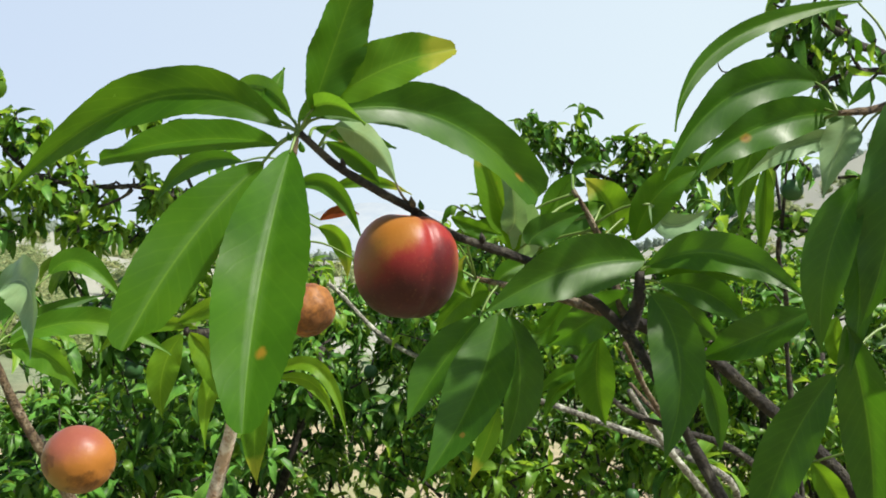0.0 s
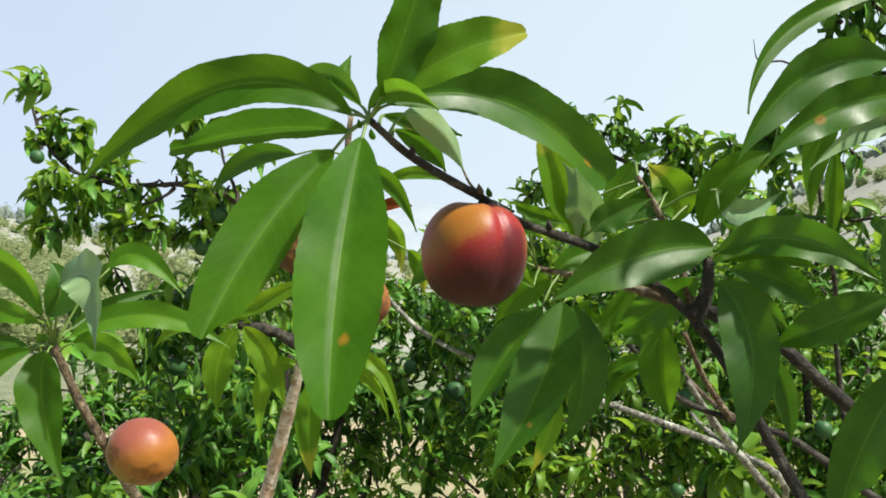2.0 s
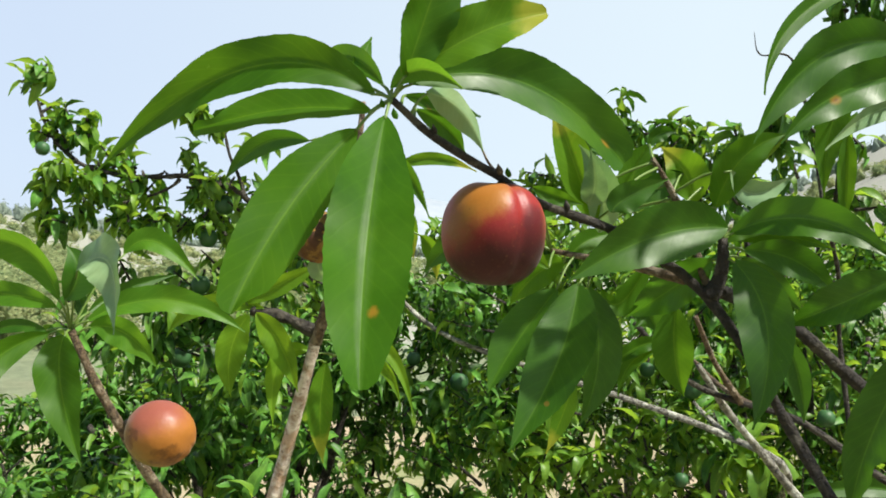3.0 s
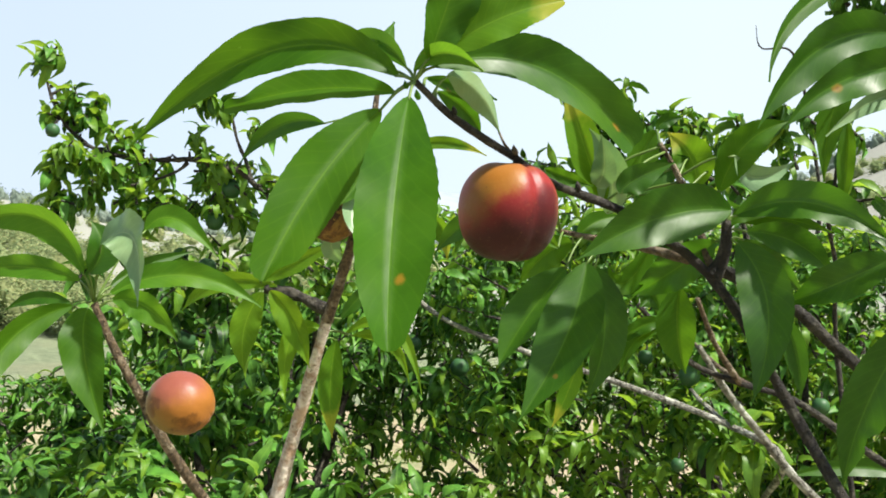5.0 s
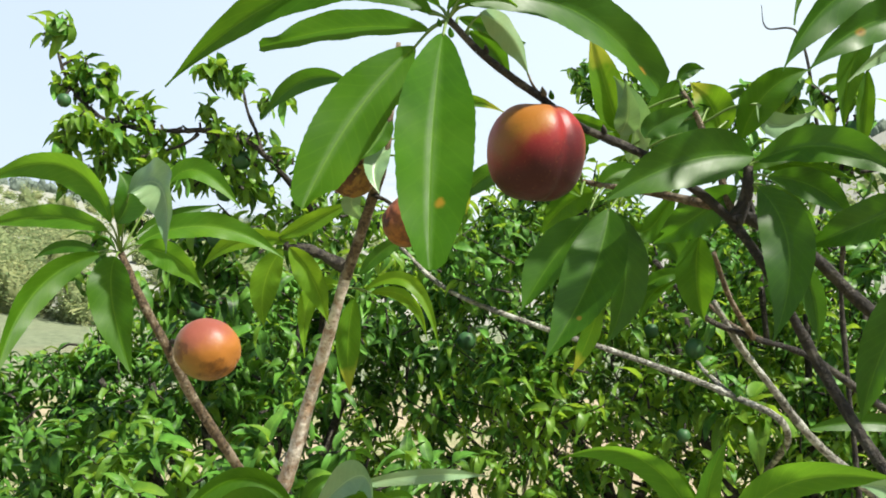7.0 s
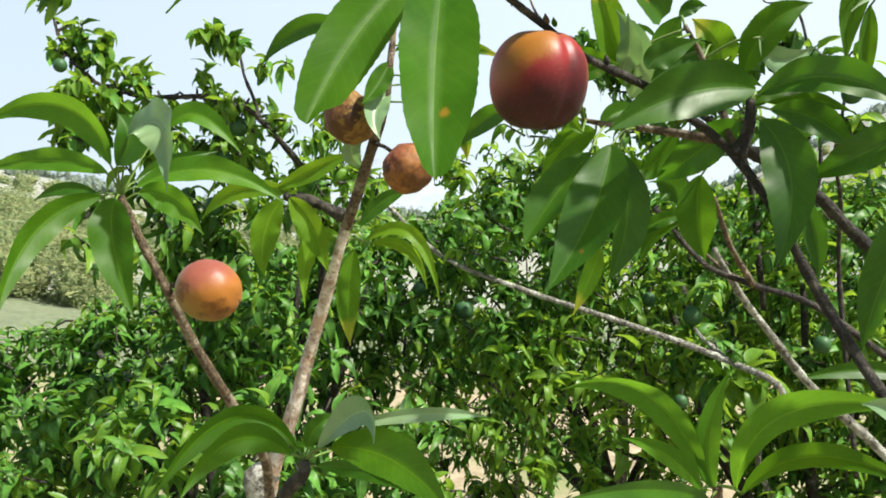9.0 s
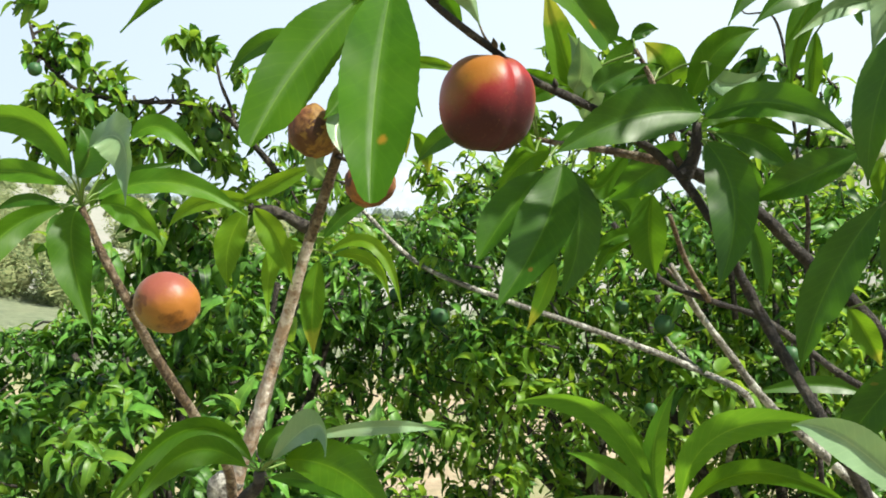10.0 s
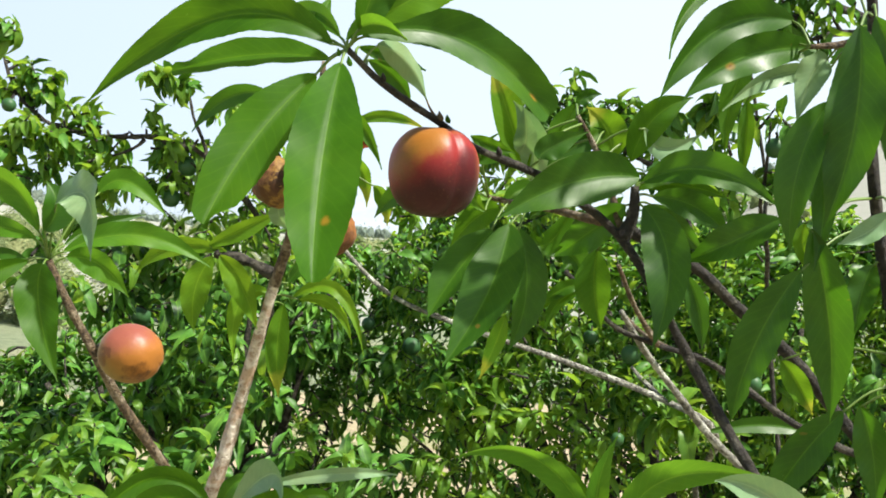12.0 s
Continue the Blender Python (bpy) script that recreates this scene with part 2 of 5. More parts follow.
def layered_skin(name, ground_tone, layers, radius, seat, rough, warp=0.30, dry=0.0):
    """Fruit skin in soft overlapping tones, blush and rot, some with shade or sheen put in; each layer: the side it
    faces, where it starts and is full, its colour, its strength.
    """
    m, nt, sh = material(name)
    obj = nt.nodes.new("ShaderNodeTexCoord").outputs["Object"]
    turned = (Vector(seat[0]).to_track_quat("Z", "Y").to_matrix().to_4x4() @ pose(0, 0, 0, 0, 0, seat[1])).inverted().to_3x3()
    stray = maths(nt, "MULTIPLY", maths(nt, "SUBTRACT", noise_of(nt, obj, 75.0, 6.0, 0.65), 0.5), warp)
    streak = noise_of(nt, obj, 520.0, 4.0, 0.7)
    col = ground_tone
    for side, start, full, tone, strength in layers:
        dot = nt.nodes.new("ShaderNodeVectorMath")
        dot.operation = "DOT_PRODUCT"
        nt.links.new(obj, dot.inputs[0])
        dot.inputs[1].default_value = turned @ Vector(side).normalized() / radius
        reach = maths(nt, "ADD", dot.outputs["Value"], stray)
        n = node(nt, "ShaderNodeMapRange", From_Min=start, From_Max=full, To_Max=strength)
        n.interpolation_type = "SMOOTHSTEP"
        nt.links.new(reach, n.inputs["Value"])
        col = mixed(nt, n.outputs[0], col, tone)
    col = mixed(nt, maths(nt, "MULTIPLY", ramp(nt, streak, [(0.58, (0, 0, 0)), (0.74, (1, 1, 1))]), 0.16), col, (0.40, 0.22, 0.07))
    col = mixed(nt, maths(nt, "MULTIPLY", ramp(nt, noise_of(nt, obj, 300.0, 2.0), [(0.70, (0, 0, 0)), (0.76, (1, 1, 1))]), 0.5), col, (0.09, 0.035, 0.012))
    if dry:
        scab = ramp(nt, noise_of(nt, obj, 150.0, 8.0, 0.75), [(0.42, (0, 0, 0)), (0.60, (1, 1, 1))])
        col = mixed(nt, maths(nt, "MULTIPLY", scab, dry), col, (0.070, 0.028, 0.010))
    nt.links.new(col, sh.inputs["Base Color"])
    nt.links.new(maths(nt, "ADD", maths(nt, "MULTIPLY", noise_of(nt, obj, 90.0, 4.0), 0.22), rough - 0.11), sh.inputs["Roughness"])
    sh.inputs["Specular IOR Level"].default_value = 0.26
    sh.inputs["Sheen Weight"].default_value = 0.05
    sh.inputs["Sheen Roughness"].default_value = 0.4
    bump(nt, sh, maths(nt, "ADD", streak, maths(nt, "MULTIPLY", noise_of(nt, obj, 130.0, 3.0), 1.5)), 0.10, 0.0012)
    return m


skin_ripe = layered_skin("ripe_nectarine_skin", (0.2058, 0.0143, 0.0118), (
    # pinkish left rim: its sheen is put into the skin colour
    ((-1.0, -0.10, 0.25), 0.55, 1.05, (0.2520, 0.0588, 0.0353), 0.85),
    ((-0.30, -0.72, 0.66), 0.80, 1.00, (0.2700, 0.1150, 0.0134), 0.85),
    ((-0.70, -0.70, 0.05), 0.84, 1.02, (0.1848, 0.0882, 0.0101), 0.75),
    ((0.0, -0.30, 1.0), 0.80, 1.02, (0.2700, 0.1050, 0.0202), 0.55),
    # crimson right lobe, darkened past the seam with shade painted in
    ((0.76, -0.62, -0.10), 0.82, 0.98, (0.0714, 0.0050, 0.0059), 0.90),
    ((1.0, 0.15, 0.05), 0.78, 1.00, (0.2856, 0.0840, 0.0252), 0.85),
    # maroon underside taken near black, so its shade sits in the skin
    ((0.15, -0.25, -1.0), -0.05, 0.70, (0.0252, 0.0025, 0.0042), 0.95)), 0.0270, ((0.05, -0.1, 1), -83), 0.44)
skin_orange = layered_skin("orange_nectarine_skin", (0.2772, 0.1050, 0.0168), (
    ((-0.60, -0.30, -0.75), 0.20, 0.90, (0.1806, 0.1176, 0.0218), 0.85),
    ((-0.15, -0.35, 0.92), 0.18, 0.85, (0.2100, 0.0588, 0.0462), 0.88),
    ((-0.95, -0.30, 0.10), 0.70, 0.98, (0.2016, 0.1092, 0.0202), 0.80),
    ((-0.62, -0.78, -0.05), 0.91, 0.96, (0.1008, 0.0353, 0.0118), 0.70),
    ((0.30, -0.72, -0.66), 0.88, 1.00, (0.0588, 0.0235, 0.0084), 0.75)), 0.0225, ((-0.93, 0.30, 0.18), 215), 0.43, 0.55)
skin_rotten = layered_skin("rotten_nectarine_skin", (0.2100, 0.1176, 0.0235), (
    ((-0.80, -0.30, 0.30), 0.30, 0.90, (0.1596, 0.0504, 0.0235), 0.85),
    ((0.20, -0.95, -0.10), 0.955, 0.97, (0.0235, 0.0101, 0.0050), 0.95),
    ((-0.30, -0.70, -0.62), 0.80, 0.93, (0.0630, 0.0252, 0.0084), 0.85)), 0.0225, ((0.5, 0, 0.8), 100), 0.6, 0.9, 0.8)
skin_spoilt = layered_skin("spoilt_nectarine_skin", (0.2436, 0.0966, 0.0202), (
    ((-0.70, -0.30, 0.60), 0.30, 0.90, (0.2016, 0.0588, 0.0353), 0.85),
    ((0.55, -0.60, -0.60), 0.55, 0.92, (0.0924, 0.0353, 0.0109), 0.85),
    ((-0.80, -0.58, 0.10), 0.965, 0.98, (0.0294, 0.0126, 0.0067), 0.90)), 0.0213, ((-0.6, 0.1, 0.6), 200), 0.55, 0.9, 0.6)
skin_plum = fruit_material("green_plum_skin", (0.0200, 0.0680, 0.0180), (0.0300, 0.0900, 0.0270), (0.0420, 0.1120, 0.0400), (0.3, 0.2, 0.9), 0.0, 0.5)

soil, nt, sh = material("dry_soil")
obj = nt.nodes.new("ShaderNodeTexCoord").outputs["Object"]
grain = noise_of(nt, obj, 9.0, 8.0, 0.7)
earth = ramp(nt, grain, [(0.30, (0.1827, 0.1436, 0.0870)), (0.55, (0.3306, 0.2697, 0.1696)), (0.75, (0.4176, 0.3523, 0.2393))])
grass = ramp(nt, noise_of(nt, obj, 0.55, 6.0, 0.6), [(0.46, (0, 0, 0)), (0.60, (1, 1, 1))])
nt.links.new(mixed(nt, maths(nt, "MULTIPLY", grass, 0.85), earth, (0.17, 0.20, 0.075)), sh.inputs["Base Color"])
sh.inputs["Roughness"].default_value = 0.95
bump(nt, sh, grain, 0.7, 0.03)

scrub, nt, sh = material("hazed_dry_hill_scrub")
obj = nt.nodes.new("ShaderNodeTexCoord").outputs["Object"]
patch = noise_of(nt, obj, 0.5, 10.0, 0.75)
# dry scrub tones paled and greyed: the distance haze is in the colour
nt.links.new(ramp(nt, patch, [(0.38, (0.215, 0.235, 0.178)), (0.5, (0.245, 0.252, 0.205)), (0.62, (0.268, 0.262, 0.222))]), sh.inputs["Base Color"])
sh.inputs["Roughness"].default_value = 1.0
bump(nt, sh, patch, 0.35, 0.3)

meadow, nt, sh = material("meadow_grass")
obj = nt.nodes.new("ShaderNodeTexCoord").outputs["Object"]
tuft = noise_of(nt, obj, 5.0, 8.0, 0.75)
# grass greens greyed to carry some of the haze as colour
nt.links.new(mixed(nt, ramp(nt, noise_of(nt, obj, 0.35, 5.0), [(0.52, (0, 0, 0)), (0.70, (0.8, 0.8, 0.8))]), ramp(nt, tuft, [(0.35, (0.17, 0.21, 0.110)), (0.6, (0.26, 0.31, 0.175))]), (0.31, 0.30, 0.18)), sh.inputs["Base Color"])
sh.inputs["Roughness"].default_value = 1.0
bump(nt, sh, tuft, 1.0, 0.15)

woods, nt, sh = material("hazed_far_woods")
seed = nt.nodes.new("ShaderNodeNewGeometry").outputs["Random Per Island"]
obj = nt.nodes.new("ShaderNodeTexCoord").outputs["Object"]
# tree tones lightened and greyed in place of haze in the air
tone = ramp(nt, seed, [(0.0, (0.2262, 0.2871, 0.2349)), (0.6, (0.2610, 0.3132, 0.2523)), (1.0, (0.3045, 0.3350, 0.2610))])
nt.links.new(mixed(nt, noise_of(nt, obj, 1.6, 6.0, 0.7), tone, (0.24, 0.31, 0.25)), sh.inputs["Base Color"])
sh.inputs["Roughness"].default_value = 1.0

bush, nt, sh = material("scrub_leaves")
seed = nt.nodes.new("ShaderNodeNewGeometry").outputs["Random Per Island"]
# leaf greens kept pale, with haze mixed into them
nt.links.new(ramp(nt, seed, [(0.0, (0.170, 0.240, 0.110)), (0.45, (0.270, 0.330, 0.150)), (1.0, (0.380, 0.400, 0.190))]), sh.inputs["Base Color"])
sh.inputs["Roughness"].default_value = 1.0
for m in (bush, woods):
    nt = m.node_tree
    sh, back, mix = nt.nodes["Principled BSDF"], nt.nodes.new("ShaderNodeBsdfTranslucent"), nt.nodes.new("ShaderNodeMixShader")
    sh.inputs["Specular IOR Level"].default_value = 0.1
    nt.links.new(sh.inputs["Base Color"].links[0].from_socket, back.inputs["Color"])
    mix.inputs[0].default_value = 0.5
    nt.links.new(sh.outputs[0], mix.inputs[1])
    nt.links.new(back.outputs[0], mix.inputs[2])
    nt.links.new(mix.outputs[0], nt.nodes["Material Output"].inputs["Surface"])

mountain, nt, sh = material("hazed_far_mountain")
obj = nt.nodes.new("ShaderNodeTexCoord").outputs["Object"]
# the blue-grey is air haze painted onto the ridge
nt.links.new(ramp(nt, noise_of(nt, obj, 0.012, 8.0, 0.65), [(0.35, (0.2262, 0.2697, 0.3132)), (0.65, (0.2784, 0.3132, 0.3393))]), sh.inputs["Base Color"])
sh.inputs["Roughness"].default_value = 1.0


# ---- building helpers ----
def mesh_object(name, verts, faces, mat, parent=None, uvs=None, smooth=True):
    me = bpy.data.meshes.new(name)
    me.from_pydata(verts.tolist() if isinstance(verts, np.ndarray) else [tuple(v) for v in verts], [], faces)
    me.materials.append(mat)
    if uvs is not None:
        layer = me.uv_layers.new(name="UVMap")
        loops = np.empty(len(me.loops), dtype=np.int32)
        me.loops.foreach_get("vertex_index", loops)
        layer.data.foreach_set("uv", np.asarray(uvs, dtype=np.float32)[loops].ravel())
    me.polygons.foreach_set("use_smooth", [smooth] * len(me.polygons))
    me.update()
    ob = new(name, me)
    if parent:
        ob.parent = parent
        ob.matrix_parent_inverse = Matrix.Translation(-parent.location)
    return ob


def glide(points, steps=6):
    """A Catmull-Rom line through the points."""
    p = [Vector(q) for q in points]
    p = [2 * p[0] - p[1], *p, 2 * p[-1] - p[-2]]
    out = []
    for i in range(1, len(p) - 2):
        for k in range(steps):
            t = k / steps
            a, b, c, d = p[i - 1 : i + 3]
            out.append(0.5 * (2 * b + (c - a) * t + (2 * a - 5 * b + 4 * c - d) * t * t + (3 * b - 3 * c + d - a) * t**3))
    return [*out, p[-2]]


def tube_data(points, r0, r1, sides=10, steps=6, knots=0.0, seed=0):
    line = glide(points, steps)
    verts, faces, uvs = [], [], []
    side = (line[1] - line[0]).orthogonal().normalized()
    for i, c in enumerate(line):
        way = (line[min(i + 1, len(line) - 1)] - line[max(i - 1, 0)]).normalized()
        side = (side - way * side.dot(way)).normalized()
        up = way.cross(side)
        s = i / (len(line) - 1)
        r = r0 + (r1 - r0) * s
        if knots:
            r *= 1 + knots * (noise.noise(c * 70 + Vector((seed, 0, 0))) + 0.8 * max(0, noise.noise(c * 33 + Vector((0, seed, 5)))))
        for k in range(sides):
            a = 2 * math.pi * k / sides
            bulge = 1 + (0.5 * knots * noise.noise((c + side * math.cos(a) * r + up * math.sin(a) * r) * 190) if knots else 0)
            verts.append(c + (side * math.cos(a) + up * math.sin(a)) * r * bulge)
            uvs.append((k / sides, s))
    for i in range(len(line) - 1):
        for k in range(sides):
            k2 = (k + 1) % sides
            faces.append((i * sides + k, i * sides + k2, (i + 1) * sides + k2, (i + 1) * sides + k))
    faces.append(tuple(range(sides - 1, -1, -1)))
    faces.append(tuple((len(line) - 1) * sides + k for k in range(sides)))
    return verts, faces, uvs, line


LINES = {}


def limb(name, parent, points, r0, r1, mat, label="", knots=0.22, sides=12, steps=8):
    verts, faces, uvs, line = tube_data(points, r0, r1, sides, steps, knots, len(LINES) * 3.7)
    ob = mesh_object(name, verts, faces, mat, parent, uvs)
    LINES[ob.name] = line
    return tagged(ob, label)


LEAF_COUNT = [0]


def leaf(parent, base, mid, tip, width, normal, mat, fold=0.46, blunt=0.0, reach=0.085, bite=None):
    """One lance-shaped leaf on its stalk: an arched midrib through three places, two blades folded up along it, finely toothed and waved edges. bite: side, place along, length and depth of a gnawed edge."""
    LEAF_COUNT[0] += 1
    rnd = random.Random(LEAF_COUNT[0])
    b, m, t, n0 = Vector(base), Vector(mid), Vector(tip), Vector(normal).normalized()
    ctrl = 2 * m - (b + t) / 2
    rows, half = 40, 4
    phase, waves, amp = rnd.uniform(0, 6.3), rnd.uniform(2.0, 3.6), rnd.uniform(0.02, 0.07)
    verts, faces, uvs = [], [], []
    length = (m - b).length + (t - m).length
    for i in range(rows + 1):
        s = i / rows
        c = b * (1 - s) ** 2 + ctrl * 2 * s * (1 - s) + t * s * s
        way = ((ctrl - b) * (1 - s) + (t - ctrl) * s).normalized()
        n = (n0 - way * n0.dot(way)).normalized()
        across = way.cross(n)
        q = s * (1 - 0.32 * blunt) if s < 1 else 1 - 0.2 * blunt
        prof = 1.03 * max(0.0, math.sin(math.pi * min(1.0, q * 1.02) ** 0.86)) ** 0.82 if s > 0 else 0.0
        prof *= 1 - 0.25 * max(0, q - 0.72) / 0.28
        w = max(0.0006, width * 0.5 * max(0.0, prof))
        for k in range(-half, half + 1):
            u = k / half
            tooth = 1 + (0.012 * (1 if i % 2 else -1) if abs(k) == half else 0)
            lift = fold * abs(u) ** 1.08 * w + amp * w * u * u * math.sin(phase + waves * 6.3 * s + (1.2 if u > 0 else 0)) * 2.2
            lift -= 0.015 * w * math.exp(-(u / 0.15) ** 2)
            if bite and u * bite[0] > 0:
                tooth *= 1 - bite[3] * math.exp(-abs((s - bite[1]) / bite[2]) ** 3) * (0.9 + 0.2 * math.sin(37 * s + phase))
            verts.append(c + across * (u * w * tooth) + n * lift)
            uvs.append((0.5 + 0.5 * u, s))
    wide = 2 * half + 1
    for i in range(rows):
        for k in range(wide - 1):
            faces.append((i * wide + k, i * wide + k + 1, (i + 1) * wide + k + 1, (i + 1) * wide + k))
    near = min(LINES[parent.name], key=lambda q: (q - b).length)
    if (near - b).length < reach:
        pts = [near, (near * 0.45 + b * 0.55) + Vector((0, 0, 0.10 * (near - b).length)), b + (m - b) * 0.03]
        v2, f2, u2, _ = tube_data(pts, 0.0009, 0.0007, 6, 4)
        off = len(verts)
        verts += v2
        uvs += [(0.5, 0.02)] * len(v2)
        faces += [tuple(off + q for q in f) for f in f2]
    ob = mesh_object("leaf", verts, faces, mat, parent, uvs)
    ob.data.materials.append(stalk_green)
    blade = rows * (wide - 1)
    ob.data.polygons.foreach_set("material_index", [0] * blade + [1] * (len(faces) - blade))
    return ob


def fruit(name, place, radius, mat, label, category, group, up=(0, 0, 1), squash=0.95, groove=0.10, turn=0.0, rough=0.0, stalk_to=None, rows=26, cols=40, dimple=0.16, boxy=0.0):
    """A stone fruit with its dimple, seam and stalk."""
    verts, faces, uvs = [], [], []
    for i in range(rows + 1):
        th = math.pi * i / rows
        for k in range(cols):
            ph = 2 * math.pi * k / cols
            r = 1 - dimple * math.exp(-(th / 0.30) ** 2) - 0.03 * math.exp(-((math.pi - th) / 0.25) ** 2)
            d = (ph + math.pi) % (2 * math.pi) - math.pi
            r -= groove * math.exp(-(d / 0.13) ** 2) * math.sin(th) ** 0.6 * (0.72 + 0.28 * math.cos(th))
            r += 0.03 * math.exp(-((abs(d) - 0.42) / 0.35) ** 2) * math.sin(th)
            v = Vector((math.sin(th) * math.cos(ph), math.sin(th) * math.sin(ph), squash * math.cos(th)))
            r += boxy * math.sin(2 * th) ** 2
            r += rough * (noise.noise(v * 2.2) + 0.7 * noise.noise(v * 5.5) + 0.35 * noise.noise(v * 12)) + 0.012 * noise.noise(v * 1.7)
            verts.append(v * (r * radius))
            uvs.append((k / cols, i / rows))
    for i in range(rows):
        for k in range(cols):
            k2 = (k + 1) % cols
            faces.append((i * cols + k, (i + 1) * cols + k, (i + 1) * cols + k2, i * cols + k2))
    thing = tagged(new(name), label, category, group)
    thing.matrix_world = Matrix.Translation(place) @ Vector(up).to_track_quat("Z", "Y").to_matrix().to_4x4() @ pose(0, 0, 0, 0, 0, turn)
    body = mesh_object("flesh", verts, faces, mat, None, uvs)
    body.parent = thing
    top = thing.matrix_world @ Vector((0, 0, squash * radius * 0.80))
    goal = Vector(stalk_to) if stalk_to else top + Vector(up).normalized() * radius * 0.5
    v2, f2, u2, _ = tube_data([thing.matrix_world.inverted() @ q for q in (top, (top + goal) / 2 + Vector((0.001, 0, 0.001)), goal)], 0.0016, 0.0020, 8, 4, 0.2)
    stalk = mesh_object("stalk", v2, f2, bark_dark, None, u2)
    stalk.parent = thing
    return thing


def bud(parent, place, r, mat):
    """A small pointed bud on a shoot."""
    verts, faces, uvs = [], [], []
    c = Vector(place)
    for i in range(7):
        s = i / 6
        w = r * (0.75 * math.sin(math.pi * (0.12 + 0.88 * s) ** 0.8) if i < 6 else 0.05)
        for k in range(8):
            a = math.pi * k / 4
            verts.append(c + Vector((w * math.cos(a) - 0.5 * r * s, w * math.sin(a) - 0.4 * r * s, (s - 0.25) * 2.3 * r)))
            uvs.append((k / 8, s))
    for i in range(6):
        for k in range(8):
            k2 = (k + 1) % 8
            faces.append((i * 8 + k, i * 8 + k2, (i + 1) * 8 + k2, (i + 1) * 8 + k))
    return mesh_object("bud", verts, faces, mat, parent, uvs)


# ---- ground and hills ----
def rise(x, y):
    """Height of the land: flat orchard, then scrubby hills all round, higher to the right ahead."""
    far = math.hypot(x, y)
    turn = math.degrees(math.atan2(x, y))
    ridge = 0.030 + 0.042 * math.exp(-((turn + 34) / 12) ** 2) + 0.150 * math.exp(-((turn - 31) / 13) ** 2)
    ridge += 0.004 * noise.noise(Vector((turn * 0.13, 0, 3))) + 0.003 * noise.noise(Vector((turn * 0.5, 2, 3)))
    k = min(1.0, max(0.0, (far - 7) / 403))
    h = ridge * 410 * k ** 1.08
    h += 0.05 * noise.noise(Vector((x * 0.7, y * 0.7, 0))) * min(1, far / 3) + 1.2 * k * noise.noise(Vector((x * 0.03, y * 0.03, 9)))
    return h - max(0.0, far - 800) * 0.03


rings = [0.0, 0.6, 1.2, 1.8, 2.4, 3, 3.8, 4.6, 5.6, 7, 9, 12, 16, 22, 30, 42, 58, 75, 95, 120, 150, 185, 225, 270, 320, 375, 430, 475, 520, 600, 800, 1200]
spokes = 180
g_verts, g_faces = [], []
for r in rings:
    for k in range(spokes):
        a = 2 * math.pi * k / spokes
        x, y = r * math.sin(a), r * math.cos(a)
        g_verts.append((x, y, rise(x, y) if r else 0.0))
for i in range(len(rings) - 1):
    for k in range(spokes):
        k2 = (k + 1) % spokes
        g_faces.append((i * spokes + k, i * spokes + k2, (i + 1) * spokes + k2, (i + 1) * spokes + k))
ground = tagged(mesh_object("ground", g_verts, g_faces, soil), "dry pale orchard soil with patches of grass, rising to hills", "ground", kind="structure")
ground.data.materials.append(meadow)
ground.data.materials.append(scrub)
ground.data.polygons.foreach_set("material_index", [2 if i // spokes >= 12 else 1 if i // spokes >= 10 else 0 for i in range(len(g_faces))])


def clumps(name, rows, mat, label, category, seed):
    """Far bushes and trees: each an uneven dome of many small leafy scraps."""
    rng = np.random.default_rng(seed)
    verts, domes, faces = [], [], []
    th, ph = np.meshgrid(np.linspace(0.02, 3.1, 9), np.linspace(0, 2 * math.pi, 14, endpoint=False), indexing="ij")
    ball = np.stack([np.sin(th) * np.cos(ph), np.sin(th) * np.sin(ph), np.cos(th)], -1).reshape(-1, 3)
    grid = [(i * 14 + k, (i + 1) * 14 + k, (i + 1) * 14 + (k + 1) % 14, i * 14 + (k + 1) % 14) for i in range(8) for k in range(14)]
    for n, (x, y, z, r, tall, count, size) in enumerate(rows):
        lump = 0.62 + 0.14 * np.sin(3 * ball[:, :1] + 4 * ball[:, 2:] + x) + 0.10 * np.sin(7 * ball[:, 1:2] + 5 * ball[:, :1] + y) + rng.uniform(-0.07, 0.07, (len(ball), 1))
        domes.append(ball * r * lump * (1, 1, tall) + (x, y, z + r * tall * 0.6))
        faces += [tuple(n * len(ball) + q for q in f) for f in grid]
        u = rng.normal(size=(count, 3))
        u /= np.linalg.norm(u, axis=1)[:, None]
        c = u * (r * rng.uniform(0.62, 1.08, (count, 1)) * (1 + 0.35 * np.sin(3 * u[:, :1] + 4 * u[:, 2:] + x))) * (1, 1, tall) + (x, y, z + r * tall * 0.6)
        a, b = rng.normal(size=(count, 3)) * (size, size, 0.5 * size), rng.normal(size=(count, 3)) * (size, size, 0.5 * size)
        verts.append(np.stack([c - a, c + b, c + a, c - b], 1).reshape(-1, 3))
    verts, domes = np.concatenate(verts), np.concatenate(domes)
    faces += (np.arange(len(verts)).reshape(-1, 4) + len(domes)).tolist()
    verts = np.concatenate([domes, verts])
    ob = tagged(mesh_object(name, verts, faces, mat), label, category, kind="stuff")
    return ob


